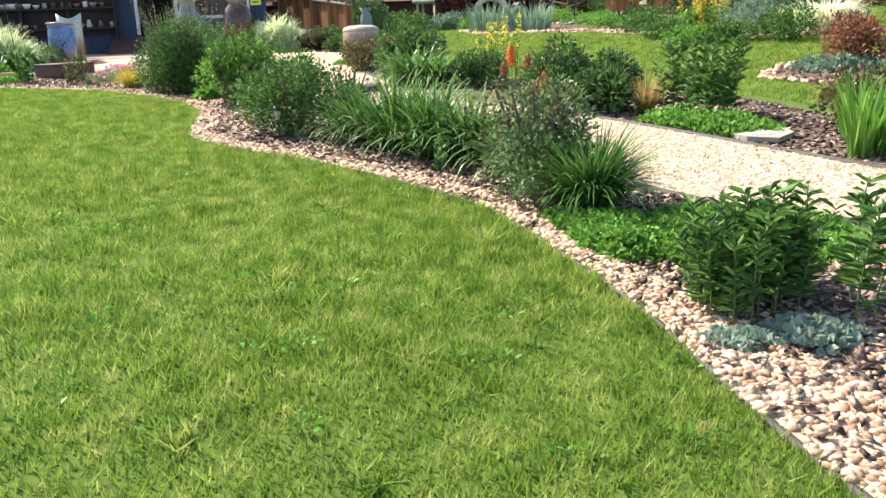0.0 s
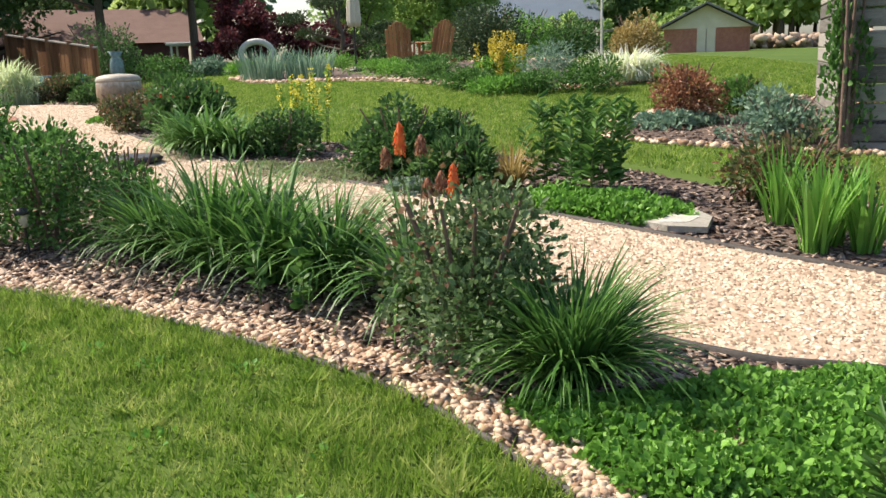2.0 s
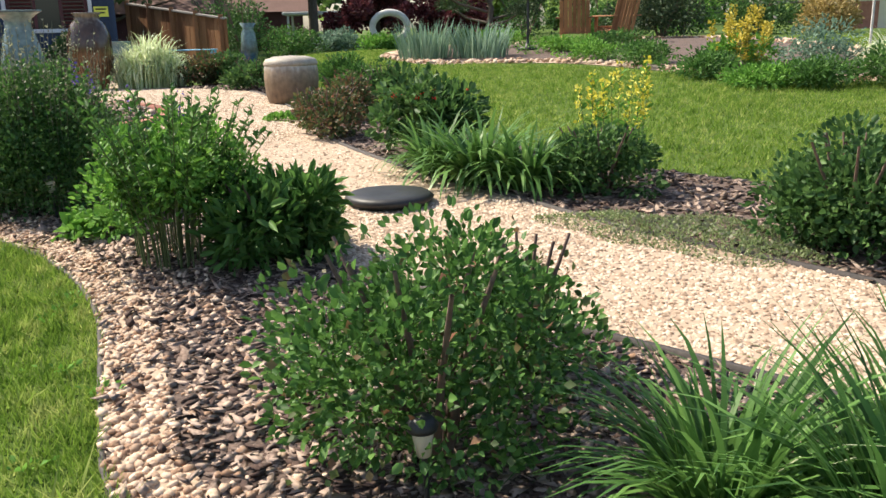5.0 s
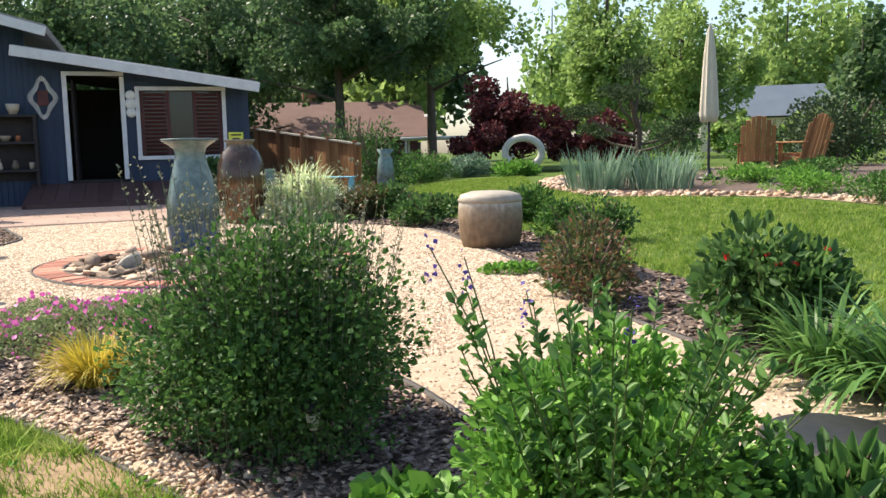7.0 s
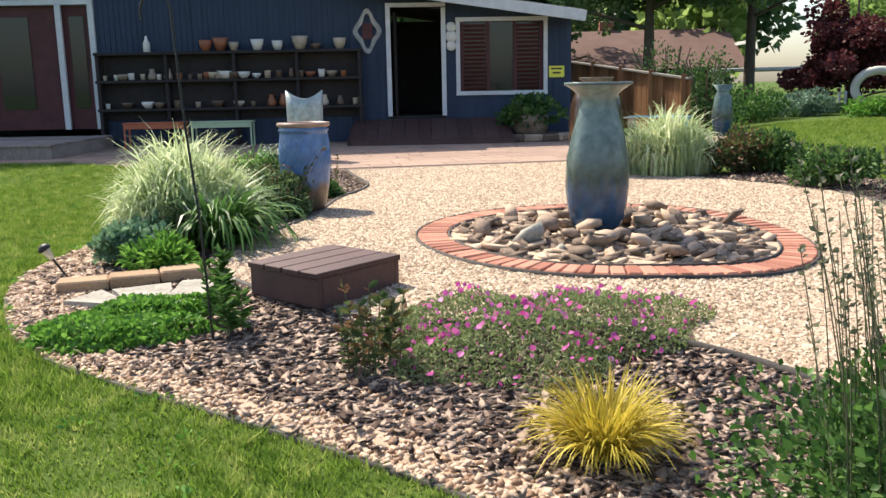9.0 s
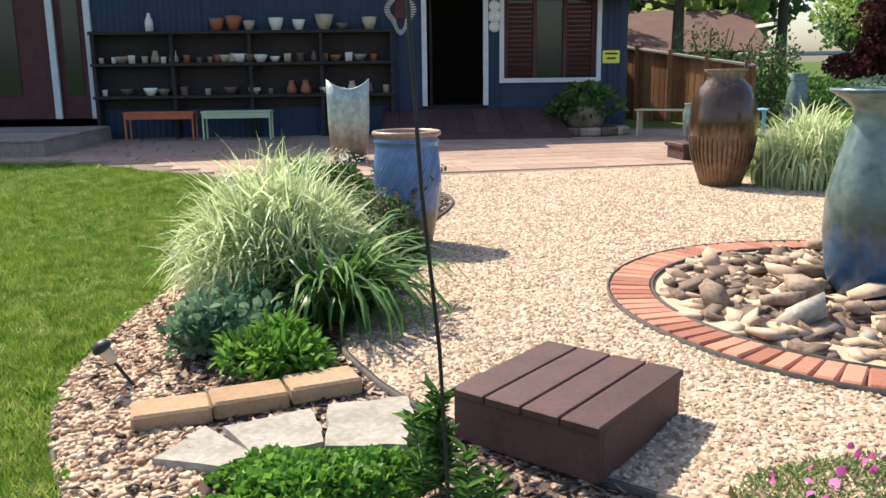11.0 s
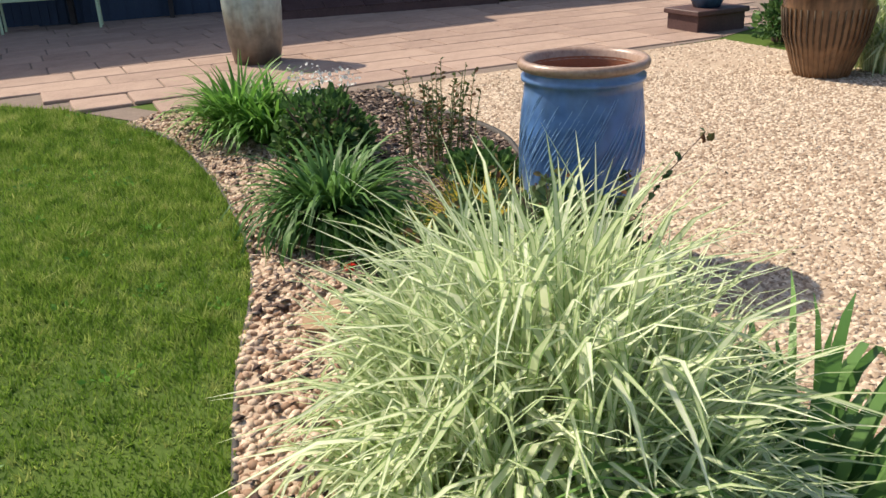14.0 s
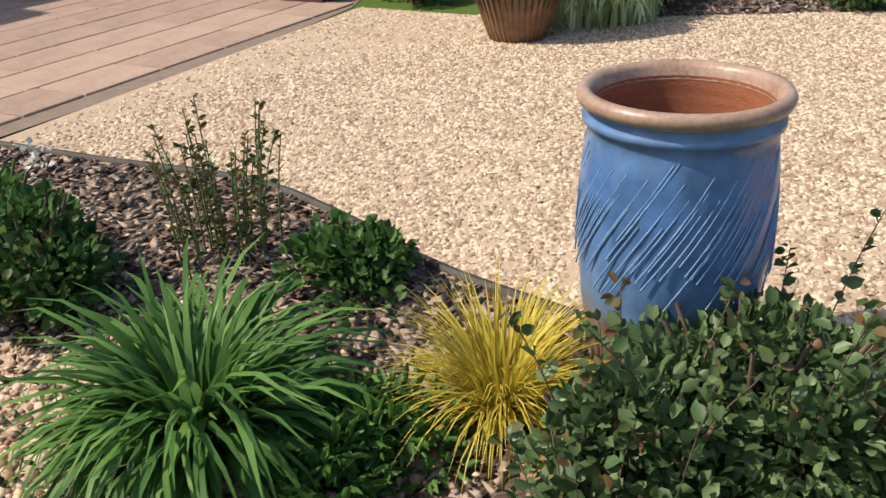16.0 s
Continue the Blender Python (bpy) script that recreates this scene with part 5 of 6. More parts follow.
lily("green_weed", *(0.18, 5.68), 9, .16, .3, .06, "g_mid", "small leafy green plant beside the daylilies", per=20, width=.35)
shrub("rose_bush", *(-1.15, 7.05), .95, .7, 4200, .034, "g_mid", "loose green rose bush with reddish tips", "rose", tips="red_tip", ntips=350, lumps=22)
shrub("rose_bush", *(-0.82, 7.58), .55, .56, 1000, .038, "g_mid", "loose green rose bush with reddish tips", "rose", tips="red_tip", ntips=200, lumps=14)
bx_, by_ = (-2.24, 8.94)
st, lf, tips = stalks(70, .22, .74, 46, .036, .24, lean=.38, start=.38)
st2, lf2, tips2 = stalks(9, .2, .86, 3, .03, .3, lean=.25)
plant("blue_false_indigo", bx_, by_, [("stem_growth", st, "stem"), ("leaves", lf, "g_mid"), ("upper_leaves", crown(8000, .45, .45, .58, .03, .2, 30, .32, .4), "g_bright"), ("spike_growth", st2, "stem"), ("blossom", blooms(tips2[:5], 14, .008, .1, .016), "violet")], "airy green false indigo with violet-blue spikes", "perennial")
shrub("peony", *(-1.77, 8.94), .75, .5, 1500, .1, "g_mid", "broad-leaved green peony foliage", "peony", width=.22)
sgx, sgy = (-3.32, 10.18)
st2, lf2, tips2 = stalks(170, .4, 1.0, 14, .018, .3, lean=.12, start=.72, thick=.0025)
# sunlight on the bush is put into colour: a paler outer leaf shell
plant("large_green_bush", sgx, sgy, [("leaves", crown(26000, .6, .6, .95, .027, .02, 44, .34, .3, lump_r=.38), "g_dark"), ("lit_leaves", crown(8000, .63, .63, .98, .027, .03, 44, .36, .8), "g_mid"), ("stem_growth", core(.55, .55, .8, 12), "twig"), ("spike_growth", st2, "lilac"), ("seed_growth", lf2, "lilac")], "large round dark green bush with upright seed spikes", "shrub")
mat_plant("small_hosta", *(-2.75, 9.44), .2, .15, .12, 120, .09, "g_bright", "small light green low leafy plant in mulch", "perennial")
tuft("golden_grass", *(-4.32, 10.83), .56, .26, 900, .007, "gold", "small golden yellow ornamental grass", droop=1.2)
mat_plant("pink_dianthus", *(-4.8, 11.86), .8, .52, .17, 15000, .024, "g_dull", "grey-green mat dotted with bright pink flowers", "flower", "pink", 340, .5, .028)
lily("twiggy_shrublet", *(-5.36, 11.35), 14, .14, .34, .05, "red_tip", "small twiggy shrub with sparse leaves", "shrub", per=18, width=.3)
lily("lily_stalks", *(-6.34, 11.72), 4, .07, .34, .06, "g_mid", "upright lily stalks ringed with narrow leaves", per=90, width=.1)
lily("lily_stalks", *(-6.14, 11.56), 4, .08, .28, .055, "g_mid", "upright lily stalks ringed with narrow leaves", per=70, width=.1)
mat_plant("green_mat", *(-6.73, 11.34), .42, .26, .11, 3800, .03, "g_bright", "low bright green creeping mat at bed edge", turn=.4)
mat_plant("green_mat", *(-6.74, 11.72), .34, .2, .1, 2600, .03, "g_bright", "low bright green creeping mat by flagstones", turn=.4)
shrub("burgundy_rose", *(-1.58, 13.73), .8, .55, 1700, .045, "red_tip", "rose bush with burgundy and green leaves", "rose", lumps=16)
shrub("light_green_shrub", *(-1.51, 15.90), .7, .42, 1000, .08, "g_mid", "light green leafy perennials by the path", lumps=12, width=.22)
# bed by the yard
vx, vy = (-7.82, 13.54)
striped("variegated_grass", vx, vy, 2100, .43, .56, .8, .022, "mound of cream and green striped ribbon grass", 12)
plant("daylily_clump", -7.36, 13.27, [("leaves", straps(300, .17, .72, .03, (.1, .9), 2.5, power=1.6), "g_strap"), ("inner_leaves", straps(120, .14, .56, .026, (.0, .5), 2.2, power=2.2), "g_strap")], "dark green arching strap leaves beside ribbon grass", "daylily")
plant("stonecrop", -7.64, 12.72, [("leaves", crown(800, .25, .25, .36, .052, 0, 14, .46, .6, up=.9), "g_fleshy"), ("inner_leaves", crown(600, .2, .2, .26, .05, 0, 10, .44, .4), "g_fleshy")], "rounded blue-green fleshy stonecrop clump", "perennial")
shrub("peony", *(-7.30, 12.55), .48, .24, 1100, .07, "g_bright", "low bright green lobed peony leaves", "peony", width=.2, bare=False)
for x, y, w_, h_, n_ in ((-7.7, 14.67, .66, .5, 3600), (-7.98, 14.74, .5, .38, 2200), (-8.22, 14.62, .42, .26, 1500), (-7.52, 14.52, .42, .36, 1500)):
    st, lf, tips = stalks(9, w_ * .3, h_ * 1.22, 16, .036, .42, lean=.35, start=.35, thick=.003)
    plant("rose_bush", x, y, [("leaves", crown(n_, w_ / 2, w_ / 2, h_, .037, 0, 20, .37, .4), "rose_leaf"), ("stem_growth", core(w_ / 2, w_ / 2, h_), "twig"), ("shoot_growth", st, "twig"), ("shoot_leaves", lf, "rose_leaf"), ("new_growth", blooms(tips, 6, .012, .04, .03, .4), "red_tip")], "dark green rose bush beside the blue pot", "rose")
plant("red_rose", *(-8.43, 14.68), [("petals", blooms(np.array([(0, 0, .2)]), 22, .008, .01, .014), "scarlet"), ("stem", tube([(0, 0, 0), (0, 0, .2)], .004, 4), "stem")], "single small red rose bloom", "flower")
plant("daylily_clump", -8.64, 15.56, [("leaves", straps(430, .12, .58, .027, (.1, 1.05), 2.4, power=1.5), "g_mid"), ("inner_leaves", straps(140, .1, .48, .024, (.0, .5), 2.0, power=2.0), "g_strap")], "full green daylily clump with arching leaves", "daylily")
tuft("golden_grass", *(-7.98, 15.19), .44, .32, 700, .006, "gold", "small golden yellow ornamental grass", droop=1.3)
lily("twiggy_perennial", *(-8.21, 16.5), 26, .2, .52, .03, "red_tip", "thin reddish twigs with small leaves", "perennial", per=26, width=.3)
shrub("low_green_shrub", *(-7.95, 16.00), .5, .26, 900, .05, "g_dark", "low dark green spreading shrub", bare=False)
shrub("low_green_shrub", *(-8.37, 15.20), .5, .2, 900, .06, "g_mid", "low leafy green plant in gravel", width=.22, bare=False)
px_, py_ = (-8.92, 16.92)
plant("white_phlox", px_, py_, [("leaves", crown(1500, .32, .32, .52, .06, 0, 12, .3), "g_dark"), ("stem_growth", core(.3, .3, .5, 8), "stem"), ("blossom", blooms(rng.normal(0, .2, (14, 3)) * (.7, .7, .2) + (0, 0, .45), 10, .03, .05, .022), "white_petal")], "dark green plant topped with white flower heads", "flower")
shrub("red_tip_shrub", *(-8.84, 16.6), .6, .46, 1700, .05, "g_dark", "dark green low shrub with red tips", "shrub", tips="red_tip", ntips=120)
tuft("daylily_clump", *(-9.54, 17.34), 1.0, .44, 380, .026, "g_bright", "light green arching daylily clump near patio", "daylily")
tuft("daylily_clump", *(-9.3, 17.15), .8, .4, 280, .026, "g_bright", "light green arching daylily clump near patio", "daylily")

# ---- plants across the path ----
mat_plant("thyme_mat", *(0.29, 9.10), .72, .36, .09, 5200, .022, "g_dull", "grey-green creeping thyme spilling onto gravel", "ground cover", "lilac", 500, 2.5)
tuft("daylily_clump", *(-0.63, 10.50), 1.1, .5, 300, .03, "g_strap", "fountain of arching green daylily leaves", "daylily", droop=1.6)
tuft("daylily_clump", *(-0.88, 10.89), .8, .42, 220, .026, "g_strap", "fountain of arching green daylily leaves", "daylily", droop=1.6)
shrub("round_shrub", *(-1.18, 15.55), .8, .5, 1500, .055, "g_dark", "dark green shrub behind the path", lumps=14)
tuft("daylily_clump", *(-0.34, 10.31), .9, .45, 220, .03, "g_strap", "fountain of arching green daylily leaves", "daylily", droop=1.6)
shrub("round_shrub", *(0.14, 10.21), .8, .5, 2200, .045, "g_dark", "rounded dark green shrub by the path", lumps=16)
yx, yy = (0.31, 10.63)
st, lf, tips = stalks(16, .28, .7, 16, .06, .2, lean=.1)
plant("yellow_false_lupine", yx, yy, [("stem_growth", st, "stem"), ("leaves", lf, "g_bright"), ("blossom", blooms(tips, 40, .014, .2, .024), "yellow_petal")], "tall false lupine with yellow flower spikes", "flower")
shrub("round_shrub", *(1.05, 8.90), 1.0, .68, 3600, .05, "g_dark", "large dark green leafy shrub by the path", lumps=22)
shrub("round_shrub", *(1.62, 9.69), .7, .5, 1600, .05, "g_dark", "dark green leafy shrub behind the path", lumps=16)
shrub("peony", *(1.37, 8.14), .7, .46, 1300, .09, "g_dark", "dark green peony with broad lobed leaves", "peony", width=.2)
tuft("orange_grass", *(1.76, 8.10), .42, .34, 260, .009, "tawny", "small tawny orange sedge clump", droop=1.0)
mat_plant("low_lavender", *(1.07, 8.12), .25, .16, .14, 700, .03, "g_grey", "low grey lavender at the path edge", "perennial")
lily("lily_stalks", *(2.16, 7.82), 24, .34, .62, .09, "g_mid", "stand of tall lily stalks with narrow leaves", per=40)
mat_plant("mint_mat", *(2.10, 7.20), .5, .22, .12, 1800, .045, "g_bright", "spreading bright green mint by the path", turn=2.4)
mat_plant("mint_mat", *(2.23, 7.35), .6, .25, .14, 1800, .045, "g_bright", "spreading bright green mint by the path", turn=2.4)
shrub("copper_barberry", *(4.51, 11.11), .85, .8, 2200, .045, "barberry", "upright copper-red barberry bush", lumps=16)
shrub("burgundy_rose", *(3.37, 7.10), .95, .62, 1900, .05, "red_tip", "rose bush with burgundy and green leaves", "rose", lumps=18)
for x, y in ((2.90, 6.11), (3.16, 6.05), (3.06, 6.72), (3.06, 6.22)):
    tuft("iris_clump", x, y, .5, .42, 60, .024, "g_bright", "clump of upright bright green iris blades", "iris", lean=(.05, .6), droop=.5)
shrub("grey_shrub", *(4.77, 9.61), 1.0, .55, 1500, .06, "g_blue", "soft blue-green shrub beside the barn", lumps=14)
shrub("grey_shrub", *(5.38, 11.49), .8, .5, 900, .06, "g_mid", "leafy green plants beside the barn", lumps=14)
mat_plant("low_grey_mat", *(4.22, 10.79), .5, .3, .18, 900, .06, "g_blue", "low blue-green foliage in the side bed")
shrub("burgundy_rose", *(-1.74, 12.70), .85, .55, 1700, .045, "red_tip", "rose bush with burgundy and green leaves", "rose", lumps=16)
rx_, ry_ = (-0.88, 11.64)
plant("red_bud_peony", rx_, ry_, [("leaves", crown(2200, .5, .5, .72, .075, 0, 16, .3), "g_dark"), ("stem_growth", core(.45, .45, .6), "stem"), ("bud_growth", blooms(rng.normal(0, .17, (10, 3)) * (1, 1, .15) + (0, 0, .48), 12, .008, .01, .014), "scarlet")], "round dark peony bush with red buds", "peony")
shrub("round_shrub", *(-3.49, 18.54), .85, .5, 1500, .06, "g_dark", "low dark green shrub by the yard", lumps=14)
shrub("light_green_shrub", *(-1.79, 17.50), .75, .5, 1200, .08, "g_mid", "light green leafy perennials behind drum", lumps=12, width=.25)
shrub("purple_ninebark", -3.9, 18.6, .95, .6, 2200, .06, "red_tip", "dark purple-green leafy shrub by the yard", lumps=18)
striped("variegated_grass", -4.7, 18.5, 900, .5, .5, .8, .028, "mound of cream and green striped ribbon grass")
shrub("round_shrub", -5.3, 19.9, .7, .55, 1000, .06, "g_dark", "dark green shrub behind the brown jar", lumps=12)
shrub("round_shrub", *(-2.97, 17.34), .9, .5, 1400, .06, "g_dark", "dark green shrub beside the stoneware drum", lumps=12)
mat_plant("small_lime_mat", *(-2.16, 13.84), .3, .15, .1, 500, .04, "g_bright", "small lime green clump at path edge")

# ---- island bed ----
tuft("feather_reed", *(-0.35, 20.85), 1.1, .6, 260, .026, "g_blue", "clump of tall blue-green iris leaves", "iris", lean=(.05, .6), droop=.5, r=.5)
tuft("feather_reed", *(0.56, 20.38), 1.1, .55, 240, .026, "g_blue", "clump of tall blue-green iris leaves", "iris", lean=(.05, .6), droop=.5, r=.5)
shrub("round_shrub", *(0.43, 21.07), .8, .65, 1300, .06, "g_dark", "rounded dark shrub in island bed", lumps=12)
for (x, y), w, h, mt, lb in (((2.15, 18.73), 1.3, .4, "g_bright", "low bright green perennials in island bed"), ((2.64, 17.45), 1.2, .45, "g_mid", "low green perennials in island bed"), ((3.00, 16.10), 1.2, .45, "g_mid", "low green perennials in island bed"), ((3.80, 14.68), 1.1, .4, "g_mid", "green perennials at the bed edge"), ((4.38, 15.63), 1.3, .75, "g_blue", "blue-green bushy perennial in island bed"), ((4.56, 14.31), 1.0, .6, "g_mid", "green bushy perennial in island bed"), ((3.21, 14.90), 1.0, .3, "g_bright", "low bright green perennials in island bed"), ((1.2, 23.2), 1.6, .5, "g_bright", "leafy greenery round the chairs"), ((3.2, 21.2), 1.6, .4, "g_mid", "leafy greenery round the chairs"), ((2.0, 20.6), 1.4, .35, "g_bright", "leafy greenery round the chairs")):
    shrub("bedding_plant", x, y, w, h, 1300, .07, mt, lb, "perennial", width=.25, bare=False)
gx_, gy_ = (3.76, 16.71)
st, lf, tips = stalks(20, .36, .72, 24, .07, .2, lean=.2)
plant("yellow_spire_plant", gx_, gy_, [("stem_growth", st, "stem"), ("leaves", lf, "gold"), ("lower_leaves", crown(1300, .55, .5, .6, .07, 0, 12, .3), "g_bright"), ("blossom", blooms(tips, 40, .03, .22, .035), "gold")], "bright yellow-green spiry bush in island bed", "shrub")
plant("variegated_grass", *(5.40, 15.28), [("leaves", straps(1000, .45, .6, .024, (.0, .9), 2.2, power=2.6), "varieg"), ("tips", straps(300, .35, .72, .02, (.1, 1.3), 1.5), "white_petal")], "pale cream striped ribbon grass mound", "ornamental grass")
shrub("dark_mounded_shrub", 5.6, 25.8, 3.3, 1.7, 5200, .09, "pine", "wide dark brownish-green mounded shrub", lumps=24)
shrub("dark_mounded_shrub", 8.3, 26.5, 2.2, 1.4, 2400, .09, "g_dark", "dark green mounded shrub behind bed", lumps=18)
shrub("golden_shrub", 10.2, 26.8, 2.0, 1.5, 2600, .09, "tawny", "golden orange-leaved rounded shrub", lumps=16)
shrub("light_green_shrub", 7.6, 30.0, 2.6, 1.9, 2600, .1, "g_bright", "light green rounded shrub", lumps=16)
# clipped cloud pine
cp = thing("cloud_pine", pose(1.6, 27.5, z1(1.6, 27.5)), "dark pine clipped into rounded cloud pads", "tree")
ts = [tube([(0, 0, 0), (.1, 0, .9), (-.1, .1, 1.7), (0, 0, 2.2)], .08, 7, .5)]
for i, (a, r, z, s) in enumerate(((0, 1.2, 1.0, .6), (1.2, .9, 1.5, .5), (2.4, 1.1, .9, .6), (3.4, 1.3, 1.35, .55), (4.4, 1.0, 1.75, .5), (5.4, 1.1, .75, .6), (0.4, 0.1, 2.35, .6), (3.0, .5, 1.9, .45))):
    X, Y = r * math.cos(a), r * math.sin(a); ts.append(tube([(0, 0, z * .6), (X * .6, Y * .6, z * .75), (X, Y, z)], .04, 5, .4))
    v, f = crown(800, s, s, s * .75, .08, z - .1, 8, .2); v += (X, Y, 0); tagged(put("pad", mesh_of("pad", v, f, M["pine"]), cp), kind="stuff")
put("trunk", mesh_of("trunk", *join(ts), M["bark"]), cp)
tree("japanese_maple", -1.2, 32.5, 3.0, 4.0, 9000, .13, "maple", "round dark red Japanese maple", .1, .1, 26)
tree("japanese_maple", 1.3, 31.5, 1.7, 2.6, 3600, .13, "maple", "low dark red Japanese maple", .07, .08, 18)
for x, y, w, h, mt in ((-4.6, 27.5, 1.6, 1.9, "g_dark"), (-3.6, 29.5, 1.8, 1.0, "g_mid"), (-2.4, 30.5, 1.6, .8, "g_blue"), (-5.6, 31, 2.6, 2.4, "g_dark"), (-1.2, 28.5, 1.2, .5, "g_bright"), (5, 29, 2, 1.4, "g_mid"), (3.2, 31, 2.4, 1.6, "g_dark"), (12, 30, 1.6, 1.0, "g_mid")):
    shrub("back_shrub", x, y, w, h, 1900, .085, mt, "leafy green shrub in the back garden", lumps=18)

# ---- trees and woods ----
tree("shade_tree", -6.6, 36, 8.5, 7.5, 15000, .2, "tree_dark", "broad dark green shade tree with low limbs", .22, .32, 34)
tree("shade_tree", -3.6, 38.5, 9.5, 7.0, 14000, .2, "tree_light", "tall light green deciduous tree", .2, .32, 34)
tree("shade_tree", 3.6, 43, 9, 4.2, 8000, .22, "tree_light", "tall light green deciduous tree", .2, .1, 34)
tree("shade_tree", -12, 40, 11, 8, 13000, .22, "tree_dark", "tall dark green tree behind studio", .24, .1, 30)
tree("shade_tree", -17, 38, 11, 8, 12000, .22, "tree_dark", "tall dark green tree behind studio", .24, .1, 30)
tree("shade_tree", 8, 48, 9, 6.5, 11000, .22, "tree_light", "light green deciduous tree by woods", .2, .1, 30)


def woods(name, x0, x1, y0, y1, n, h, mat, label, per=1700, size=.5):
    """A far stand of trees that nobody could count."""
    ch, tr = [], []
    for i in range(n):
        x, y = rng.uniform(x0, x1), rng.uniform(y0, y1); hh = h * rng.uniform(.7, 1.15); w = hh * rng.uniform(.4, .62)
        v, f = crown(per, w / 2, w / 2, hh * .88, size, hh * .1, 40, .5, .15, 0, .2, (.25, 1.05)); ch.append((v + (x, y, z1(x, y)), f))
        tv, tf = tube([(x, y, z1(x, y)), (x + .2, y, z1(x, y) + hh * .8)], .16, 5, .7); tr.append((tv, tf))
    t = thing(name, pose(0, 0, 0), label, "woods", kind="stuff")
    tagged(put("foliage", mesh_of("foliage", *join(ch), M[mat]), t), kind="stuff"); tagged(put("trunks", mesh_of("trunks", *join(tr), M["bark"]), t), kind="stuff")


woods("woods", -34, -3, 54, 66, 22, 13, "tree_dark", "dense dark green woods behind the houses")
woods("woods", -30, 0, 48, 56, 10, 9, "tree_light", "lighter green trees at the edge of woods")
woods("woods", 4, 44, 84, 96, 34, 15, "tree_light", "light green trees beyond the grey roof", 1300, .5)
woods("woods", 26, 60, 48, 64, 28, 11, "tree_light", "green woods behind the brick shed")
woods("woods", 26, 60, 62, 74, 16, 13, "tree_dark", "dark green woods behind the brick shed")
woods("woods", 6, 30, 94, 108, 16, 13, "tree_dark", "dark green far trees", 1200, .5)
woods("woods", 6, 26, 52, 60, 14, 2.6, "tree_light", "light green low trees beyond the lawn", 1300, .3)
woods("woods", -45, -24, 25, 52, 18, 12, "tree_dark", "dark green woods beside the studio")

# ---- loose ground cover ----
ring_hole = np.array([(1.36 * math.cos(a), 1.36 * math.sin(a)) for a in np.linspace(0, 6.28, 40)]) + RING
HIP_V = np.array([(1, .1, 0), (.1, .9, 0), (-1, 0, 0), (0, -.9, 0), (.4, .1, .9), (-.4, -.1, .8)], float)
HIP_F = np.array([(0, 1, 4), (1, 5, 4), (1, 2, 5), (2, 3, 5), (3, 4, 5), (3, 0, 4)])
SHARD_V = np.array([(1, 0, -.6), (-1, .1, -.6), (.2, .9, .8), (-.1, -.9, .8)], float); SHARD_F = np.array([(0, 2, 3), (1, 3, 2), (0, 1, 2), (1, 0, 3)])
x, y = scatter(YARD[::2], 3600, [ring_hole]); near = (np.hypot(x + 6.5, y - 14) < 4.6) | ((y < 10) & (rng.uniform(0, 1, len(x)) < .6)) | (rng.uniform(0, 1, len(x)) < .22)
v, f = pieces(x[near], y[near], .0125, (HIP_V, HIP_F), .6, .2, .1, 1.1, .25); v[:, 2] += .009; tagged(put("gravel_stones", mesh_of("gravel_stones", v, f, M["stone"]), gravel_ob), kind="stuff")
x, y = scatter(BORDER, 3000); near = (y < 7.5) | ((y > 11) & (y < 16))
for k, base in ((near, (ICO_V, ICO_F)), (~near, (OCT_V, OCT_F))):
    v, f = pieces(x[k], y[k], .0165, base, .62, .16, .75); v[:, 2] += .008; tagged(put("pebbles", mesh_of("pebbles", v, f, M["pebble"], True), border_ob), kind="stuff")
x, y = scatter(BORDER, 160); v, f = pieces(x, y, .018, (SHARD_V, SHARD_F), .2, .2, 1.2, 1.7, .35); v[:, 2] += .03; tagged(put("bark_chips", mesh_of("bark_chips", v, f, M["chip"]), border_ob), kind="stuff")
x, y = scatter(BORDER, 90); k = np.argsort(np.hypot(x - .2, y - 5.2))[:300]
vs, fs = pieces(np.zeros(1) + 50, np.zeros(1) + 50, 1.0, (ICO_V, ICO_F), .62, .12, 0); vs -= vs.mean(0); pme = mesh_of("pebble", vs, fs, M["pebble"], True)
for a, b_ in zip(x[k], y[k]):
    s = float(rng.uniform(.015, .025)); put("pebble", pme, border_ob, pose(a, b_, z1(a, b_) + s * .6 + .01, rng.uniform(-15, 15), rng.uniform(-15, 15), rng.uniform(0, 360)) @ Matrix.Diagonal((s, s * .8, s * .8, 1)))
mulch_ob = bpy.data.objects["mulch_bed"]
x, y = scatter(BED, 2600, [BORDER]); v, f = pieces(x, y, .024, (SHARD_V, SHARD_F), .22, .2, 1.2, 1.5, .35)
tagged(put("bark_chips", mesh_of("bark_chips", v, f, M["chip"]), mulch_ob), kind="stuff")
STRAY = np.concatenate([PEB_IN, offset_line(LAWN_EDGE, -.3 - PEB_W[:, None])[::-1]])
for poly, dens in ((STRAY, 420), (BED, 40)):  # pebbles thin out into the mulch
    x, y = scatter(poly, dens, [BORDER]); v, f = pieces(x, y, .018, (OCT_V, OCT_F), .6, .15, .9); tagged(put("stray_pebbles", mesh_of("stray_pebbles", v, f, M["pebble"], True), mulch_ob), kind="stuff")
x, y = scatter(FARBED, 600); v, f = pieces(x, y, .03, (SHARD_V, SHARD_F), .2, .15, 1.2, 1.5, .35)
tagged(put("bark_chips", mesh_of("bark_chips", v, f, M["chip"]), bpy.data.objects["far_bed"]), kind="stuff")
x, y = scatter(SIDEBED, 350); v, f = pieces(x, y, .03, (SHARD_V, SHARD_F), .2, .15, 1.2, 1.5, .35); tagged(put("bark_chips", mesh_of("bark_chips", v, f, M["chip"]), bpy.data.objects["side_bed"]), kind="stuff")
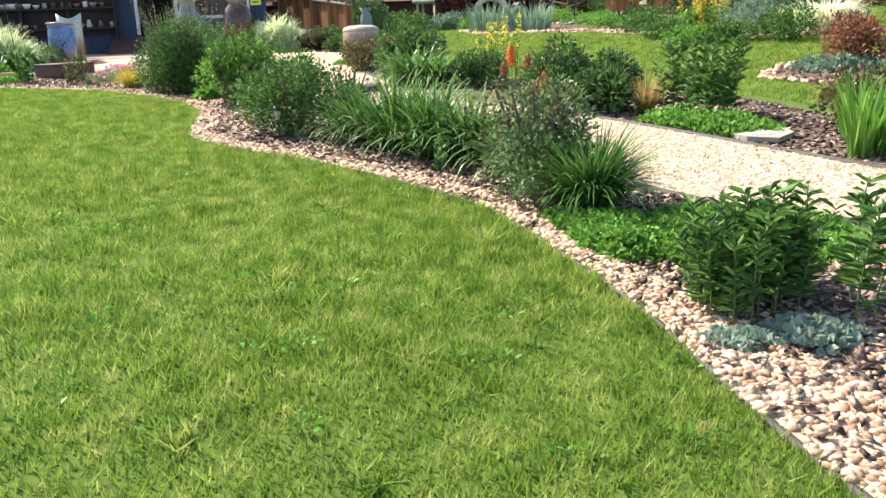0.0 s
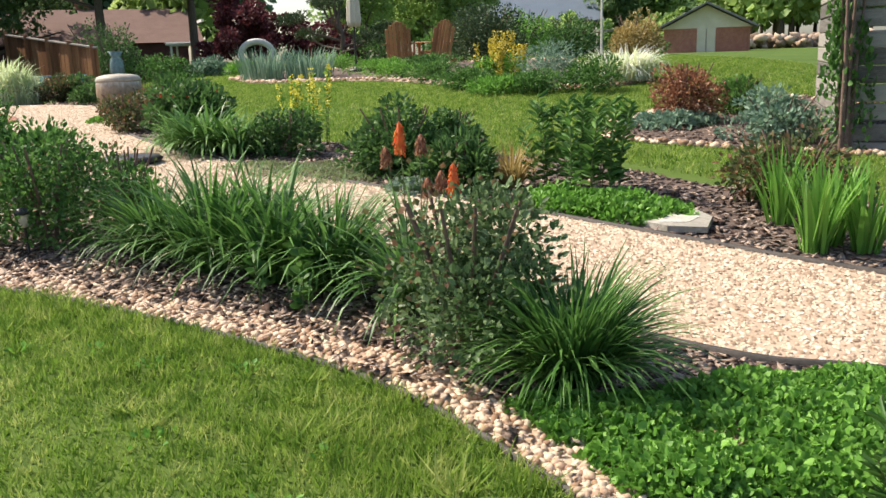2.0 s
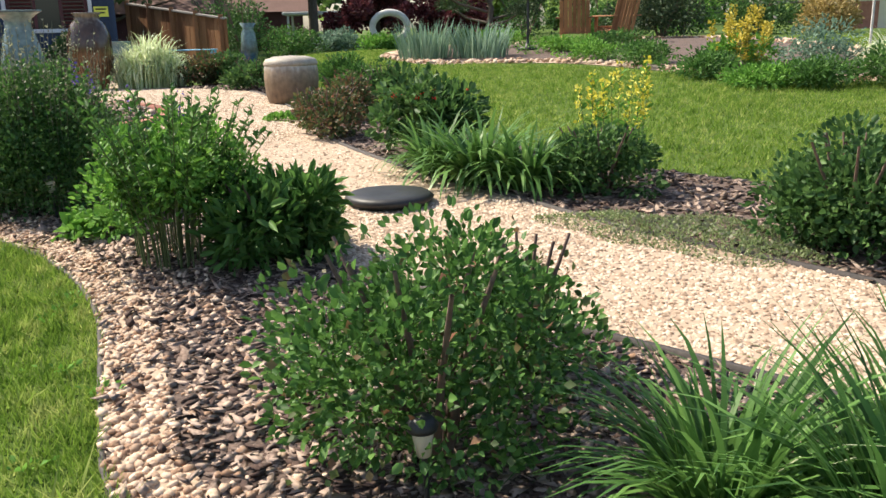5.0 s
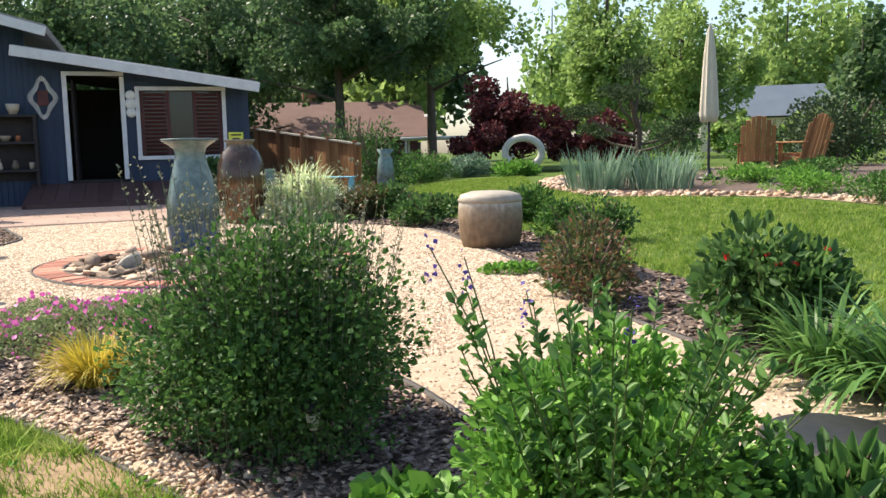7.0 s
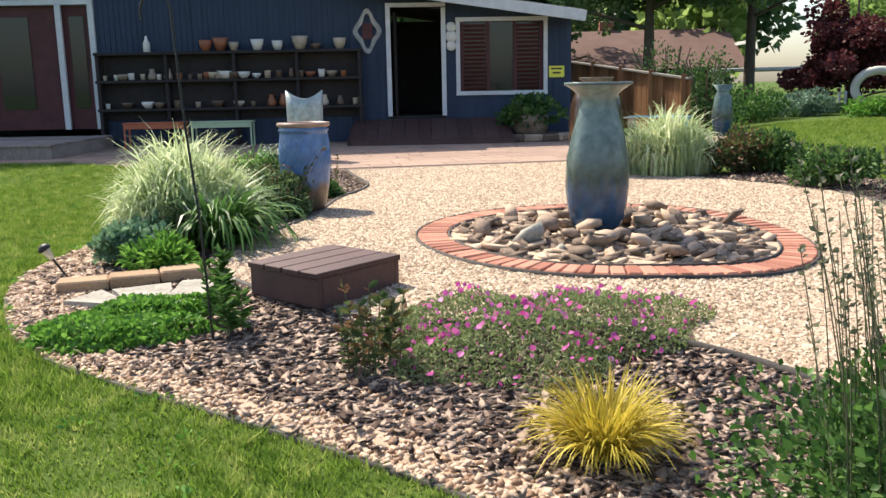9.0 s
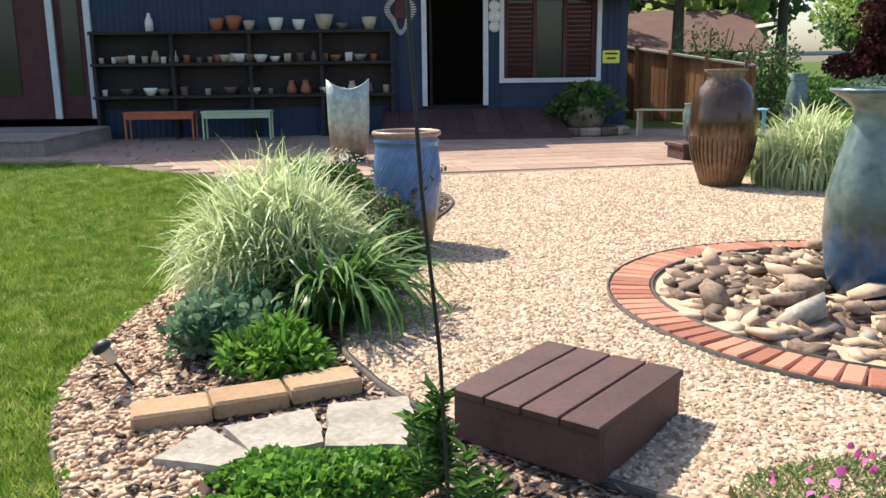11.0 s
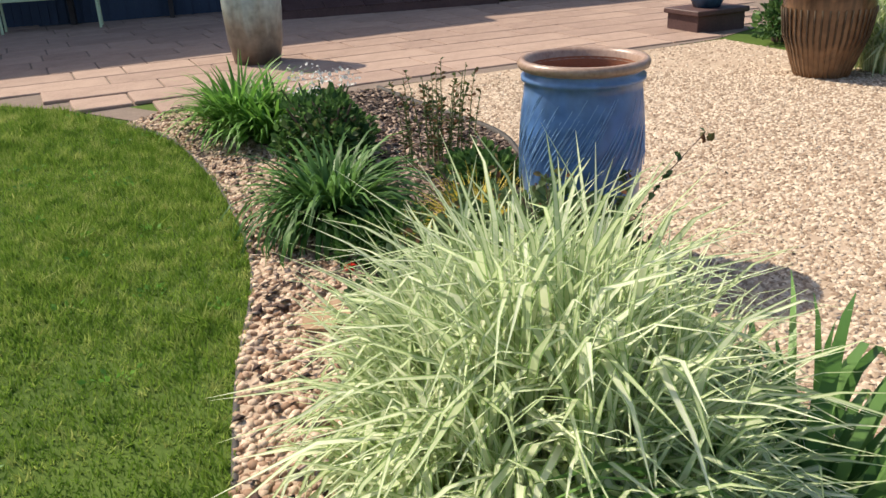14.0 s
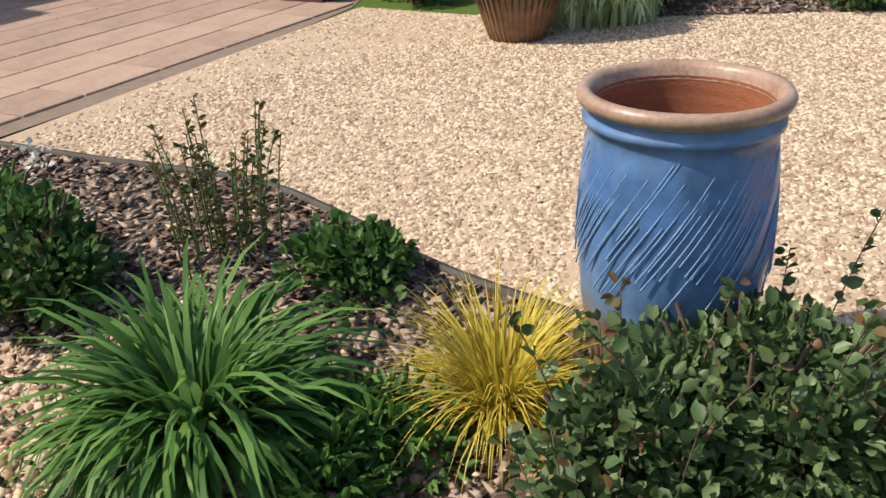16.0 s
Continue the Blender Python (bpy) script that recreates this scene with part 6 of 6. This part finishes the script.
x, y = scatter(SIDEBED, 260, [offset_line(SIDEBED, .16)]); v, f = pieces(x, y, .04, (ICO_V, ICO_F), .6, .15, .7); tagged(put("edge_stones", mesh_of("edge_stones", v, f, M["pebble"]), bpy.data.objects["side_bed"]), kind="stuff")
x, y = scatter(ISLE, 160, [offset_line(ISLE, .4)]); v, f = pieces(x, y, .05, (ICO_V, ICO_F), .6, .15, .7); tagged(put("edge_stones", mesh_of("edge_stones", v, f, M["pebble"]), bpy.data.objects["island_bed"]), kind="stuff")


def grass(name, x, y, h, w, label, lean=.55):
    n = len(x); a = rng.uniform(0, 6.28, n); patch_ = np.sin(x * 5.1 + np.sin(y * 4.3)) * np.sin(y * 4.7 + np.sin(x * 3.1)) + .6 * np.sin(x * 1.9) * np.sin(y * 1.7)
    hh = h * rng.uniform(.45, 1.3, n) * (1 + .3 * patch_); ww = w * rng.uniform(.6, 1.4, n) / 2
    tilt = rng.normal(0, lean, (n, 2)) * hh[:, None]; z = gz(x, y); c, s_ = np.cos(a) * ww, np.sin(a) * ww
    V = np.stack([np.stack([x - c, y - s_, z - .004], 1), np.stack([x + c, y + s_, z - .004], 1), np.stack([x + tilt[:, 0], y + tilt[:, 1], z + hh], 1)], 1).reshape(-1, 3)
    put(name, mesh_of(name, V, np.arange(n * 3).reshape(-1, 3), M["lawn"]), None, None, label, category="grass", kind="stuff")


LAWN_A = np.concatenate([LAWN_EDGE[::3], LAWN_EDGE[-1:], np.array([(-11, 17.92), (-13.2, 18.62), (-15.5, 18.45), (-16.5, 12), (-9, 5), (-4, .5), (-1.5, -1.5), (2.2, -1.5)])])
x, y = scatter(LAWN_A, 8500); d = np.full(len(x), 9.0)
for ex, ey in LAWN_EDGE[::6]:
    d = np.minimum(d, np.hypot(x - ex, y - ey))
k = rng.uniform(0, 1, len(x)) < np.clip(1.3 - d / 3.0, .3, 1) * np.clip(np.hypot((x + 3.95) / .45, (y - 9.78) / .22), .12, 1); grass("lawn_grass", x[k], y[k], .04, .0075, "short mown green lawn grass beside the bed", .5)
m_ = 1000; k = rng.integers(0, len(x), m_); cx, cy = np.repeat(x[k], 22), np.repeat(y[k], 22); q = rng.normal(0, .025, (len(cx), 2)); qx, qy = cx + q[:, 0], cy + q[:, 1]; ok = inside(LAWN_A, qx, qy)
grass("lawn_tufts", qx[ok], qy[ok], .07, .011, "coarser tufts of grass in the lawn", .9)
k = rng.choice(np.nonzero(d < 4)[0], 420); cx, cy = np.repeat(x[k], 14), np.repeat(y[k], 14); q = rng.normal(0, .03, (len(cx), 2)); D = np.column_stack([q * 20, np.full(len(cx), .5)])
put("lawn_weeds", mesh_of("lawn_weeds", *leaves(np.column_stack([cx + q[:, 0], cy + q[:, 1], gz(cx, cy) + .022]), D, .026, .3), M["g_bright"]), None, None, "small broad-leaved weeds in the lawn", category="weeds", kind="stuff")
LAWN_B = np.array([(-3.4, 19.1), (-2.5, 17.8), (-1.7, 16.1), (-1.2, 14.2), (-.45, 12.4), (.45, 11.0), (1.7, 9.9), (2.9, 9.0), (3.4, 8.0), (4.2, 7.0), (5.5, 7.0), (7, 9), (9, 14), (9, 22), (6.2, 22), (6, 16), (5.8, 14.8), (5, 14.5), (4, 14.8), (2.9, 16.1), (1.7, 18.1), (.5, 19.1), (-.6, 19.8), (-1.3, 22), (-1, 28), (-4, 27), (-3.8, 20)])
x, y = scatter(LAWN_B, 1300, [SIDEBED]); grass("back_lawn_grass", x, y, .045, .014, "short mown green grass of back lawn")
